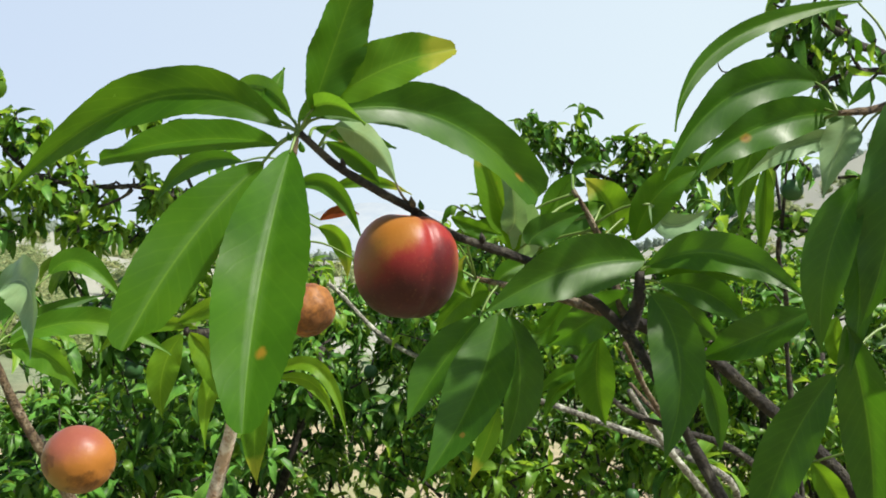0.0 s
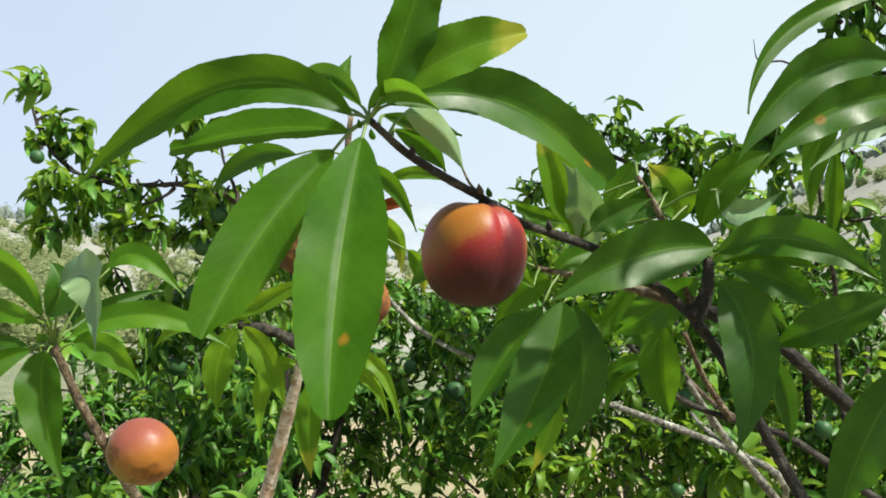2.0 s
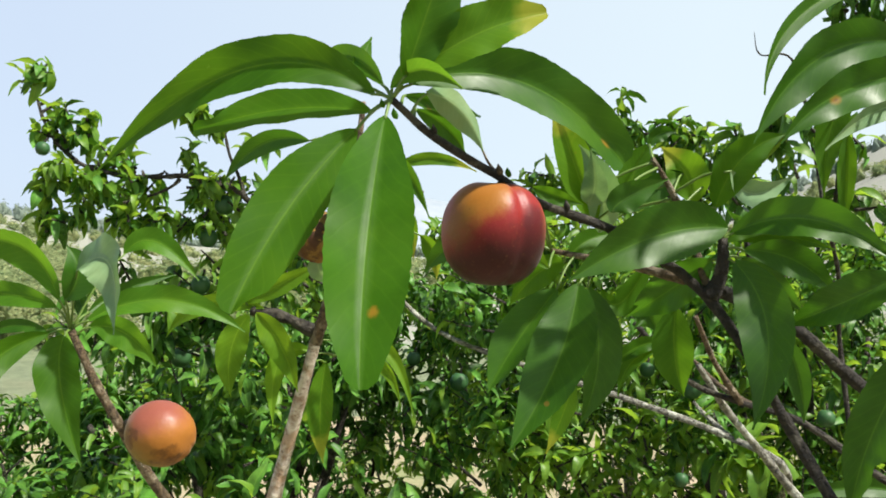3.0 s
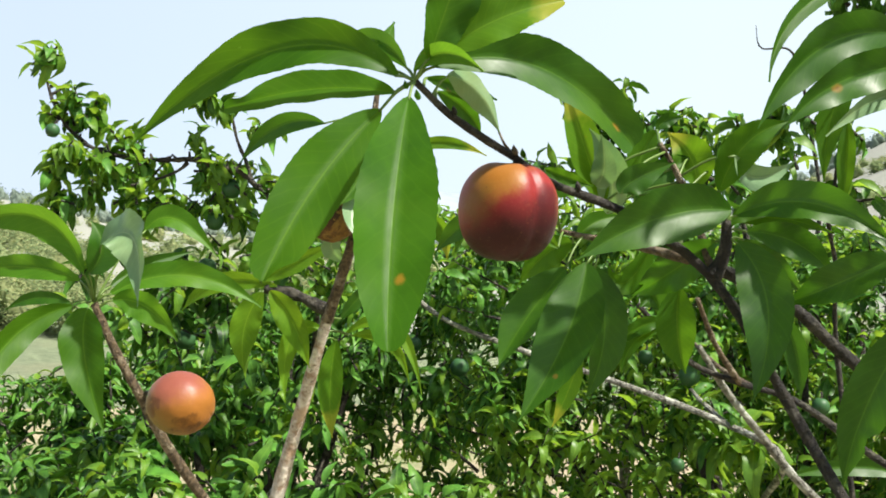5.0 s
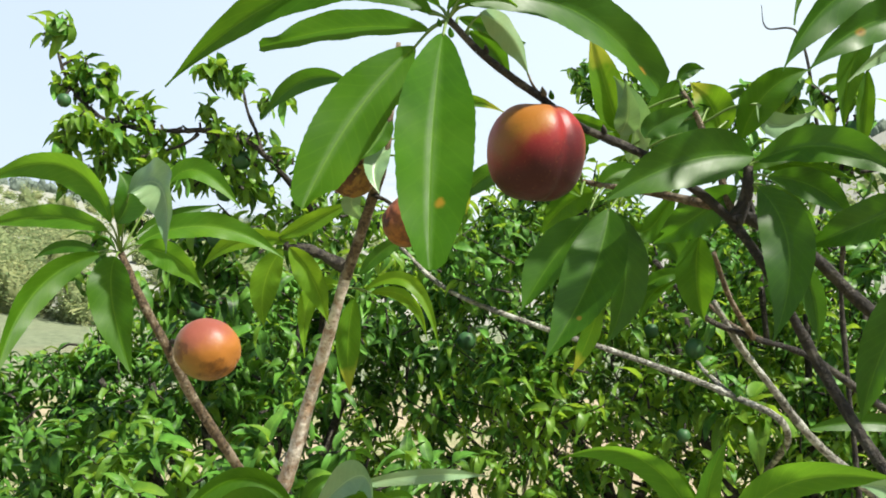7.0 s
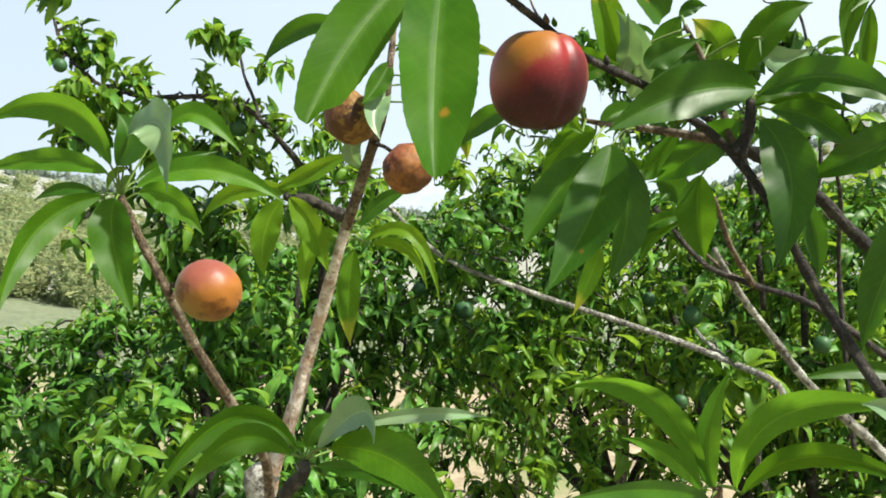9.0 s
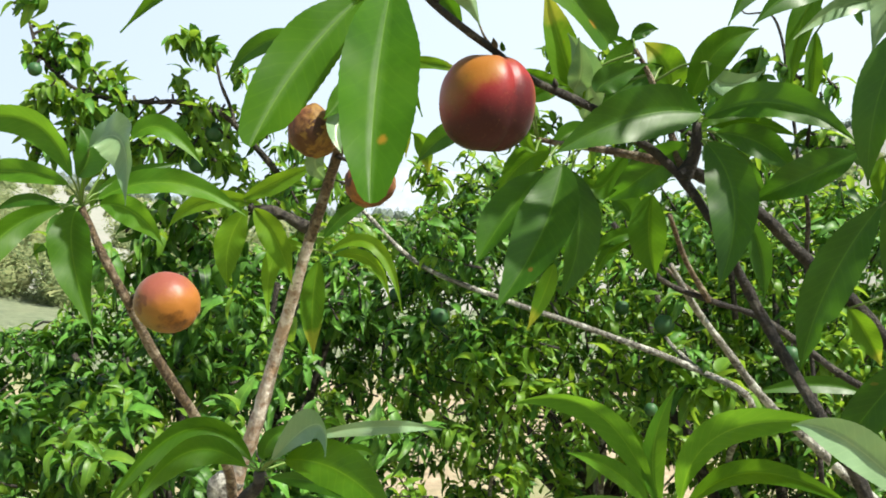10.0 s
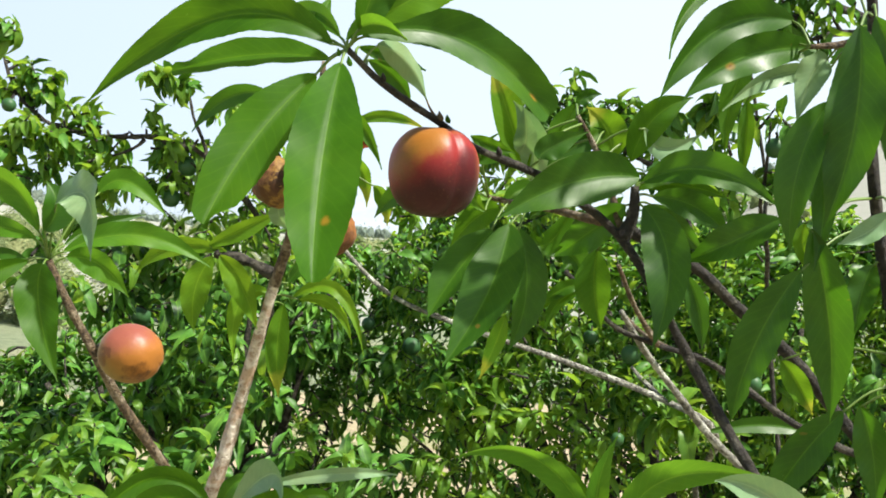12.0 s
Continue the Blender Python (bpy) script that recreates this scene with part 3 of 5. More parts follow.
rnd = random.Random(5)
rows = []
for _ in range(3800):
    turn, far = radians(rnd.uniform(-42, 42)), 90 + 360 * rnd.random() ** 0.7
    x, y = far * math.sin(turn), far * math.cos(turn)
    if far < 375 and noise.noise(Vector((x * 0.02, y * 0.02, 4))) < 0.42:
        continue
    r = rnd.uniform(0.7, 1.6) * (0.7 + far / 500)
    rows.append((x, y, rise(x, y), r, rnd.uniform(0.8, 1.8), 50, 0.13 * r))
clumps("hazed_far_woods", rows, woods, "grey-green woods on the distant hillsides, haze painted into their colour", "woods", 3)
rows = []
for _ in range(300):
    turn, far = radians(rnd.uniform(-42, 36)), 45 + 130 * rnd.random() ** 0.8
    x, y = far * math.sin(turn), far * math.cos(turn)
    r = rnd.uniform(0.25, 0.6) * (0.7 + far / 90)
    rows.append((x, y, rise(x, y) - 0.1, r, rnd.uniform(0.6, 1.3), 420, 0.075 * r))
for _ in range(60):
    turn, far = radians(rnd.uniform(-38, -8)), rnd.uniform(22, 55)
    x, y = far * math.sin(turn), far * math.cos(turn)
    rows.append((x, y, rise(x, y) - 0.2, rnd.uniform(0.35, 0.8), rnd.uniform(0.9, 1.5), 3000, 0.030))
for _ in range(14):
    turn, far = radians(rnd.uniform(-30, -15)), rnd.uniform(14, 24)
    x, y = far * math.sin(turn), far * math.cos(turn)
    rows.append((x, y, rise(x, y) - 0.2, rnd.uniform(0.4, 0.75), rnd.uniform(1.0, 1.5), 5000, 0.020))
clumps("scrub_bushes", rows, bush, "dry scrub beyond the orchard, its grey-green paled by painted haze", "bushes", 8)

m_verts, m_faces = [], []
for k in range(121):
    turn = -60 + k
    h = 95 + 185 * math.exp(-((turn + 4) / 9) ** 2) + 70 * math.exp(-((turn - 24) / 14) ** 2) + 12 * noise.noise(Vector((turn * 0.21, 0, 0))) + 5 * noise.noise(Vector((turn * 0.8, 1, 0)))
    for far, z in ((2300, -40), (2600, 0.55 * h), (2900, h), (3300, 0.5 * h)):
        m_verts.append((far * math.sin(radians(turn)), far * math.cos(radians(turn)), z))
for k in range(120):
    for q in range(3):
        m_faces.append((k * 4 + q, (k + 1) * 4 + q, (k + 1) * 4 + q + 1, k * 4 + q + 1))
tagged(mesh_object("backdrop", m_verts, m_faces, mountain), "mountain ridge far behind the orchard, painted pale blue-grey with haze", "mountain", kind="structure")


# ---- plum trees behind: foliage on many shoots ----
def leaf_template(rows, half, bend, fold, twist, seed, broad=0.158):
    """A small plum leaf one unit long along +x, its upper face to +z."""
    rnd = random.Random(seed)
    verts, faces, uvs = [], [], []
    ph = rnd.uniform(0, 6)
    ang = 0.0
    x = z = 0.0
    for i in range(rows + 1):
        s = i / rows
        w = broad * math.sin(math.pi * min(1, s) ** 0.8) ** (0.8 if broad < 0.2 else 0.55) if 0 < s < 1 else 0.008
        for k in range(-half, half + 1):
            u = k / half
            lift = fold * abs(u) * w + 0.030 * math.sin(ph + 11 * s) * u + 0.018 * math.sin(2 * ph + 17 * s)
            verts.append((x, u * w * math.cos(twist * s) , z + lift + u * w * math.sin(twist * s)))
            uvs.append((0.5 + 0.5 * u, s))
        ang += bend / rows
        x += math.cos(ang) / rows
        z -= math.sin(ang) / rows
    wide = 2 * half + 1
    for i in range(rows):
        for k in range(wide - 1):
            faces.append((i * wide + k, i * wide + k + 1, (i + 1) * wide + k + 1, (i + 1) * wide + k))
    return np.array(verts), np.array(faces), np.array(uvs)


TEMPLATES = [leaf_template(7, 1, b, f, tw, i) for i, (b, f, tw) in enumerate([(0.9, 0.5, 0.3), (1.5, 0.7, -0.6), (2.2, 0.8, 0.8), (1.2, 1.1, 0.2), (2.8, 0.6, -1.2), (1.7, 0.4, 1.3), (2.5, 0.9, 0.4), (0.7, 0.8, -0.9), (3.3, 1.0, 0.5)])]
SLIM = len(TEMPLATES)
TEMPLATES += [leaf_template(6, 1, b, f, tw, 20 + i, 0.25) for i, (b, f, tw) in enumerate([(0.7, 0.7, 0.2), (1.3, 0.9, -0.4), (0.3, 0.6, 0.5), (1.7, 1.0, -0.2)])]


def shoot(rnd, start, way, length, leaf_len, count, droop, leaves, twigs, tips=0.2, fresh=0.0, cupped=False):
    """A shoot with its leaves: adds (matrix, template, fresh) rows and a thin twig."""
    way = Vector(way).normalized()
    p = Vector(start)
    pts = [p.copy()]
    bend = Vector((rnd.uniform(-1, 1), rnd.uniform(-1, 1), rnd.uniform(-0.3, 0.8))) * 0.25
    for i in range(4):
        p = p + (way + bend * (i / 4)).normalized() * length / 4
        pts.append(p.copy())
    twigs.append(pts)
    spin = rnd.uniform(0, 6.3)
    for i in range(count):
        s = 0.15 + 0.85 * (i + rnd.random() * 0.6) / count
        f = s * 4
        j = min(3, int(f))
        c = pts[j].lerp(pts[j + 1], f - j)
        spin += 2.4 + rnd.uniform(-0.4, 0.4)
        side = way.orthogonal().normalized()
        out = side * math.cos(spin) + way.cross(side) * math.sin(spin)
        ahead = (out * rnd.uniform(0.6, 1.1) + way * rnd.uniform(0.1, 0.7) * (0.4 + s) - Vector((0, 0, droop * rnd.uniform(0.2, 1.2)))).normalized()
        top = (Vector((0, 0, 1)) + Vector((rnd.gauss(0, 0.45), rnd.gauss(0, 0.45), 0)) + way * 0.3)
        top = (top - ahead * top.dot(ahead)).normalized()
        size = leaf_len * rnd.uniform(0.6, 1.2) * (0.75 if s > 0.85 else 1.0)
        if in_pocket(c + ahead * (0.5 * size), 0):
            continue
        m = np.eye(4)
        m[:3, 0], m[:3, 1], m[:3, 2], m[:3, 3] = ahead * size, top.cross(ahead) * size, top * size, c
        leaves.append((m, rnd.randrange(SLIM, len(TEMPLATES)) if cupped else rnd.randrange(SLIM), rnd.random() < fresh or (s > 0.8 and rnd.random() < tips * 2.2)))


def dress(tree, leaves, twigs, bark, near=260):
    """Hangs the leaves on a tree: the nearest as leaves of their own, the rest joined, and the twigs."""
    shared = []
    for v, f, uv in TEMPLATES:
        pair = []
        for mat in (plum_leaf, plum_fresh):
            ob = mesh_object("leaf", v, [tuple(int(q) for q in r) for r in f], mat, None, uv)
            pair.append(ob.data)
            bpy.data.objects.remove(ob)
        shared.append(pair)
    order = sorted(leaves, key=lambda row: row[0][1, 3])
    back = Matrix.Translation(-tree.location)
    for m, k, is_fresh in order[:near]:
        ob = new("leaf", shared[k][is_fresh])
        ob.parent = tree
        ob.matrix_parent_inverse = back
        ob.matrix_basis = Matrix(m.tolist())
    for fresh, mat, name in ((False, plum_leaves, "foliage"), (True, plum_tips, "fresh_foliage")):
        vs, fs, us, off = [], [], [], 0
        for m, k, is_fresh in order[near:]:
            if is_fresh != fresh:
                continue
            v, f, uv = TEMPLATES[k]
            vs.append(v @ m[:3, :3].T + m[:3, 3])
            fs.append(f + off)
            us.append(uv)
            off += len(v)
        if vs:
            ob = mesh_object(name, np.concatenate(vs), np.concatenate(fs).tolist(), mat, tree, np.concatenate(us))
            tagged(ob, kind="stuff")
    vs, fs, us = [], [], []
    for pts in twigs:
        v, f, uv, _ = tube_data(pts, 0.0028, 0.0012, 5, 2)
        fs += [tuple(len(vs) + q for q in r) for r in f]
        vs += v
        us += uv
    tagged(mesh_object("brushwood", vs, fs, bark, tree, us), kind="stuff")


def crown_top(x, y):
    """Height of the orchard's leafy skyline across the plan."""
    u = x / max(0.8, y) * 1.75
    knots = ((-3, 1.23), (-1.0, 1.22), (-0.84, 1.245), (-0.72, 1.305), (-0.62, 1.36), (-0.5, 1.40), (-0.25, 1.46), (-0.1, 1.53), (0.05, 1.555), (0.2, 1.57), (0.5, 1.58), (0.9, 1.60), (3, 1.62))
    for (a, za), (b, zb) in zip(knots, knots[1:]):
        if a <= u < b:
            return 1.45 + (za + (zb - za) * (u - a) / (b - a) - 1.45) * y / 1.75
    return 1.3


PLUMS = (((-0.455, 1.446, 1.607), 0.0165), ((-0.055, 1.762, 1.277), 0.019), ((0.365, 1.561, 1.298), 0.0188), ((-0.485, 1.455, 1.551), 0.0158), ((-0.600, 1.670, 1.325), 0.0195),
                 ((0.488, 1.212, 1.650), 0.0150), ((-0.727, 1.354, 1.687), 0.0112), ((-0.506, 1.487, 1.470), 0.0165), ((0.571, 1.484, 1.261), 0.0150), ((-0.156, 1.866, 1.313), 0.0150), ((0.309, 1.678, 1.318), 0.0145), ((0.327, 1.477, 1.154), 0.0118))


def in_pocket(p, wide=0.055):
    """Whether a place lies in the open pocket before one of the plums."""
    for place, r in PLUMS:
        c = Vector(place)
        way = (Vector((0, 0, 1.45)) - c).normalized()
        s = (p - c).dot(way)
        if -0.03 < s < 0.7 and (p - c - way * s).length < (wide or r + 0.010):
            return True
    return False


def plum_tree(place, label, xs, ys, shoots, limbs, seed, low=0.42, near=260, slope=0.2, nearest=1.5, size=0.056, gaps=0.02, hang=(-0.1, 0.8), fresh=0.0):
    rnd = random.Random(seed)
    tree = tagged(new("plum_tree"), label, "tree", "plum trees of the orchard")
    tree.location = place
    x, y, z = place
    trunk = [(x, y, z - 0.05), (x + 0.02, y + 0.01, 0.22), (x - 0.01, y, 0.48)]
    limb("trunk", tree, trunk, 0.055, 0.042, bark_grey, "lichened grey trunk", 0.25)
    leaves, twigs = [], []
    for n in range(limbs):
        a = 2 * math.pi * (n + rnd.uniform(-0.2, 0.2)) / limbs
        ends = (x + 0.46 * math.cos(a) * (xs[1] - xs[0]) / 2, y + 0.55 * max(-0.15, math.sin(a)) * (ys[1] - ys[0]) / 2)
        top = min(1.35, crown_top(*ends) - 0.1)
        pts = [(x, y, 0.45), (x + 0.3 * (ends[0] - x), y + 0.3 * (ends[1] - y), 0.72), (x + 0.7 * (ends[0] - x), y + 0.65 * (ends[1] - y), 0.98), (*ends, top)]
        limb("limb", tree, pts, 0.019, 0.007, bark_dark, "", 0.25, 10)
    for n in range(46):
        a = Vector((rnd.uniform(*xs), rnd.uniform(ys[0] + 0.1, ys[1]), rnd.uniform(low, 1.1)))
        a.z = min(a.z, crown_top(a.x, a.y) - 0.32)
        way = Vector((a.x - x, (a.y - y) * 0.6, 0)) * 0.5 + Vector((rnd.gauss(0, 0.5), rnd.gauss(0, 0.3), rnd.uniform(0.2, 1.0)))
        way = way.normalized() * rnd.uniform(0.25, 0.5)
        b, c = a + way * 0.5 + Vector((rnd.gauss(0, 0.04), rnd.gauss(0, 0.04), rnd.gauss(0, 0.04))), a + way
        c.z = min(c.z, crown_top(c.x, c.y) - 0.10)
        limb("branch", tree, [a, b, c], rnd.uniform(0.004, 0.009), 0.002, bark_grey if n % 4 == 0 else bark_dark, "", 0.25, 7, 5)
    for _ in range(shoots):
        px, py = rnd.uniform(*xs), rnd.uniform(*ys)
        mid_x, mid_y = sum(xs) / 2, sum(ys) / 2
        if py > mid_y or (px - mid_x) * mid_x > 0:
            if (abs(px - mid_x) / (xs[1] - mid_x)) ** 2.4 + (abs(py - mid_y) / (ys[1] - mid_y)) ** 2.4 > 1 + rnd.uniform(-0.25, 0.15):
                continue
        top = crown_top(px, py)
        pz = low + (top - 0.06 - low) * rnd.random() ** 0.75
        if noise.noise(Vector((px * 4.6, py * 4.6, pz * 5.5 + seed))) < gaps:
            continue
        py = max(min(py, nearest), py - slope * (top - 0.06 - pz) * (ys[1] - py) / (ys[1] - ys[0]))
        if pz < 1.05 and -0.45 < px / py < 0.30 and rnd.random() < 0.45:
            continue
        if in_pocket(Vector((px, py, pz))):
            continue
        out = Vector((px - x, py - y, 0)) * 0.5 + Vector((rnd.gauss(0, 0.5), rnd.gauss(0, 0.5), rnd.uniform(0.1, 0.9)))
        shoot(rnd, (px, py, pz), out, rnd.uniform(0.035, 0.13), size, rnd.randint(11, 17), rnd.uniform(*hang), leaves, twigs, 0.26, max(0.0, fresh + 1.6 * noise.noise(Vector((px * 2.6, py * 2.6, pz * 2.6 + 2 * seed)))))
    return tree, leaves, twigs, rnd


def spray(rnd, c, leaves, twigs, n=3, spread=0.022, size=0.046, droop=0.5, length=0.05, count=8, fresh=0.0):
    """A tuft of short leafy spurs round a place on a branch."""
    for _ in range(n):
        way = Vector((rnd.gauss(0, 0.7), rnd.gauss(0, 0.7), rnd.uniform(0, 1.0)))
        start = Vector(c) + Vector((rnd.gauss(0, spread), rnd.gauss(0, spread), rnd.gauss(0, spread * 0.6)))
        shoot(rnd, start, way, length * rnd.uniform(0.5, 1.2), size, count, droop, leaves, twigs, 0.42, fresh, size < 0.040)


# the plum tree behind to the left, with its long branch against the sky
tree_a, leaves_a, twigs_a, rnd_a = plum_tree((-0.62, 2.05, 0.0), "plum tree with drooping curled leaves and hard green plums", (-1.55, -0.10), (1.5, 3.1), 3700, 7, 11, slope=1.1, nearest=1.12, size=0.060, gaps=-0.01, hang=(-0.4, 0.6), fresh=-0.10)
branch = [(-0.36, 1.75, 1.25), (-0.33, 1.58, 1.48), (-0.417, 1.420, 1.621), (-0.456, 1.420, 1.637), (-0.510, 1.420, 1.653), (-0.553, 1.420, 1.651), (-0.617, 1.420, 1.651), (-0.651, 1.420, 1.658), (-0.685, 1.420, 1.667), (-0.715, 1.420, 1.686), (-0.739, 1.420, 1.709), (-0.761, 1.420, 1.746), (-0.777, 1.420, 1.794), (-0.786, 1.420, 1.823)]
sky_branch = limb("branch", tree_a, branch, 0.0052, 0.0020, bark_dark, "dark knobbly branch bare against the sky", 0.6)
for a in LINES[sky_branch.name][14::2]:
    way = Vector((rnd_a.gauss(0, 1), rnd_a.gauss(0, 1), rnd_a.uniform(-0.3, 1))).normalized()
    limb("spur", tree_a, [a, a + way * 0.008, a + way * rnd_a.uniform(0.010, 0.018)], 0.0030, 0.0018, bark_dark, "", 0.5, 6, 3)
for pts in ([(-0.413, 1.420, 1.621), (-0.426, 1.420, 1.655), (-0.441, 1.420, 1.688), (-0.449, 1.420, 1.720), (-0.455, 1.420, 1.745)], [(-0.524, 1.420, 1.648), (-0.538, 1.420, 1.635), (-0.562, 1.420, 1.623), (-0.579, 1.420, 1.617)], [(-0.484, 1.420, 1.646), (-0.496, 1.420, 1.668), (-0.506, 1.420, 1.690)]):
    limb("branch", tree_a, pts, 0.0034, 0.0015, bark_dark, "", 0.35)
# its tufts: place, spurs, leaf length, leaves, fresh share, droop, spread, spur length
for c, n, size, count, fresh, droop, spread, length in (
    ((-0.788, 1.420, 1.825), 2, 0.058, 9, 0.50, 0.2, 0.005, 0.03),
    ((-0.781, 1.420, 1.808), 1, 0.046, 8, 0.60, 0.4, 0.006, 0.02),
    ((-0.759, 1.420, 1.763), 1, 0.030, 8, 0.80, 0.4, 0.008, 0.03),
    ((-0.743, 1.420, 1.725), 2, 0.030, 8, 0.90, 0.4, 0.010, 0.03),
    ((-0.702, 1.420, 1.739), 3, 0.036, 10, 0.25, 0.6, 0.014, 0.03),
    ((-0.711, 1.420, 1.715), 2, 0.036, 9, 0.30, 0.7, 0.014, 0.03),
    ((-0.687, 1.420, 1.710), 2, 0.034, 8, 0.30, 0.7, 0.014, 0.03),
    ((-0.731, 1.420, 1.653), 3, 0.034, 10, 0.80, 0.5, 0.014, 0.03),
    ((-0.704, 1.420, 1.638), 3, 0.034, 10, 0.75, 0.5, 0.014, 0.03),
    ((-0.737, 1.420, 1.620), 2, 0.034, 8, 0.70, 0.7, 0.014, 0.03),
    ((-0.647, 1.420, 1.682), 2, 0.032, 9, 0.85, 0.2, 0.008, 0.03),
    ((-0.620, 1.420, 1.666), 2, 0.036, 9, 0.60, 0.4, 0.014, 0.03),
    ((-0.675, 1.420, 1.646), 3, 0.034, 9, 0.70, 0.5, 0.014, 0.03),
    ((-0.611, 1.420, 1.637), 2, 0.034, 8, 0.40, 0.7, 0.014, 0.03),
    ((-0.645, 1.420, 1.627), 2, 0.036, 9, 0.55, 0.6, 0.014, 0.03),
    ((-0.584, 1.420, 1.631), 1, 0.036, 7, 0.50, 0.6, 0.014, 0.03),
    ((-0.511, 1.420, 1.694), 1, 0.052, 7, 0.55, 0.2, 0.004, 0.03),
    ((-0.496, 1.420, 1.663), 2, 0.032, 8, 0.40, 0.6, 0.014, 0.03),
    ((-0.474, 1.420, 1.745), 3, 0.034, 10, 0.60, 0.5, 0.012, 0.03),
    ((-0.448, 1.420, 1.736), 3, 0.034, 10, 0.50, 0.6, 0.012, 0.03),
    ((-0.455, 1.420, 1.760), 1, 0.034, 8, 0.80, 0.2, 0.014, 0.03),
    ((-0.481, 1.420, 1.642), 3, 0.036, 9, 0.30, 0.7, 0.014, 0.03),
    ((-0.499, 1.420, 1.625), 2, 0.036, 8, 0.35, 0.7, 0.014, 0.03),
    ((-0.746, 1.420, 1.589), 3, 0.042, 8, 0.50, 0.8, 0.014, 0.03),
    ((-0.721, 1.420, 1.568), 3, 0.042, 8, 0.35, 0.8, 0.014, 0.03),
    ((-0.753, 1.420, 1.560), 2, 0.046, 7, 0.30, 0.9, 0.014, 0.03),
    ((-0.673, 1.420, 1.600), 3, 0.040, 9, 0.50, 0.6, 0.014, 0.03),
    ((-0.634, 1.420, 1.608), 2, 0.040, 8, 0.40, 0.6, 0.014, 0.03),
    ((-0.696, 1.420, 1.573), 2, 0.042, 8, 0.50, 0.6, 0.014, 0.03),
    ((-0.609, 1.420, 1.579), 3, 0.044, 9, 0.40, 0.6, 0.014, 0.03),
    ((-0.560, 1.420, 1.566), 3, 0.044, 9, 0.45, 0.6, 0.014, 0.03),
    ((-0.410, 1.420, 1.691), 2, 0.040, 8, 0.60, 0.4, 0.014, 0.03),
    ((-0.392, 1.420, 1.727), 1, 0.050, 6, 0.70, 0.3, 0.014, 0.03),
):
    spray(rnd_a, c, leaves_a, twigs_a, n, spread, size, droop, length, count, 0.28 + 0.72 * fresh)
# leafy spurs hanging below it, thick between the branch and the crown
for z, reach, count in ((1.61, (-0.72, -0.30), 9), (1.57, (-0.72, -0.24), 8), (1.53, (-0.50, -0.22), 7), (1.49, (-0.46, -0.20), 7), (1.45, (-0.50, -0.16), 7)):
    for k in range(count):
        c = Vector((reach[0] + (reach[1] - reach[0]) * (k + rnd_a.random()) / count, rnd_a.uniform(1.42, 1.64), z + rnd_a.gauss(0, 0.012)))
        spray(rnd_a, c, leaves_a, twigs_a, rnd_a.choice((2, 3)), 0.020, rnd_a.choice((0.042, 0.048, 0.054)), 0.7, 0.04, 7, rnd_a.uniform(0.4, 0.8))
for c in ((-0.462, 1.45, 1.625), (-0.438, 1.45, 1.622), (-0.495, 1.45, 1.574), (-0.462, 1.45, 1.565), (-0.470, 1.45, 1.590), (-0.434, 1.45, 1.596)):
    spray(rnd_a, c, leaves_a, twigs_a, 3, 0.018, 0.042, 0.7, 0.03, 8, 0.35)
for c in ((-0.676, 1.403, 1.385), (-0.620, 1.555, 1.425), (-0.567, 1.556, 1.400), (-0.510, 1.578, 1.430), (-0.590, 1.505, 1.360), (-0.508, 1.507, 1.350), (-0.471, 1.559, 1.384), (-0.632, 1.454, 1.360)):
    spray(rnd_a, c, leaves_a, twigs_a, 3, 0.035, 0.062, 0.5, 0.08, 11, 0.12)
dress(tree_a, leaves_a, twigs_a, bark_dark)

# the plum tree behind to the right, with two long lichened branches
tree_b, leaves_b, twigs_b, rnd_b = plum_tree((0.80, 1.95, 0.0), "plum tree with lichened grey branches and green plums", (-0.10, 1.75), (1.65, 3.1), 6200, 7, 23, nearest=1.60, slope=0.45, size=0.054, gaps=0.015, hang=(-0.6, 0.35), fresh=0.32)
limb("branch", tree_b, [(-0.30, 1.78, 1.55), (-0.214, 1.716, 1.485), (-0.100, 1.658, 1.389), (0.060, 1.612, 1.331), (0.234, 1.556, 1.282), (0.409, 1.480, 1.226), (0.489, 1.43, 1.174), (0.56, 1.75, 0.98), (0.72, 1.85, 0.72), (0.80, 1.92, 0.46)][::-1], 0.0070, 0.0040, bark_grey, "slender grey branch mottled with pale lichen", 0.25)
limb("branch", tree_b, [(0.409, 1.480, 1.226), (0.377, 1.529, 1.259), (0.362, 1.539, 1.278)], 0.005, 0.003, bark_grey, "", 0.2)
for c, n in (((0.40, 1.52, 1.22), 3), ((0.22, 1.75, 1.52), 4), ((0.30, 1.65, 1.62), 3), ((0.52, 1.55, 1.60), 5), ((0.46, 1.6, 1.4), 3), ((0.08, 1.8, 1.56), 3)):
    spray(rnd_b, c, leaves_b, twigs_b, n)
limb("branch", tree_b, [(0.56, 1.75, 1.30), (0.493, 1.70, 1.611), (0.391, 1.70, 1.693), (0.300, 1.70, 1.730), (0.232, 1.70, 1.762), (0.192, 1.70, 1.806), (0.169, 1.70, 1.838)], 0.0060, 0.0020, bark_dark, "", 0.4)
for c, n in (((0.157, 1.70, 1.837), 2), ((0.183, 1.70, 1.827), 3), ((0.206, 1.70, 1.809), 3), ((0.226, 1.70, 1.790), 3), ((0.175, 1.70, 1.800), 3), ((0.198, 1.70, 1.782), 3), ((0.215, 1.70, 1.756), 2), ((0.243, 1.70, 1.774), 2), ((0.271, 1.70, 1.780), 2)):
    spray(rnd_b, c, leaves_b, twigs_b, n, 0.014, 0.040, 0.9, 0.03, 9, 0.1)
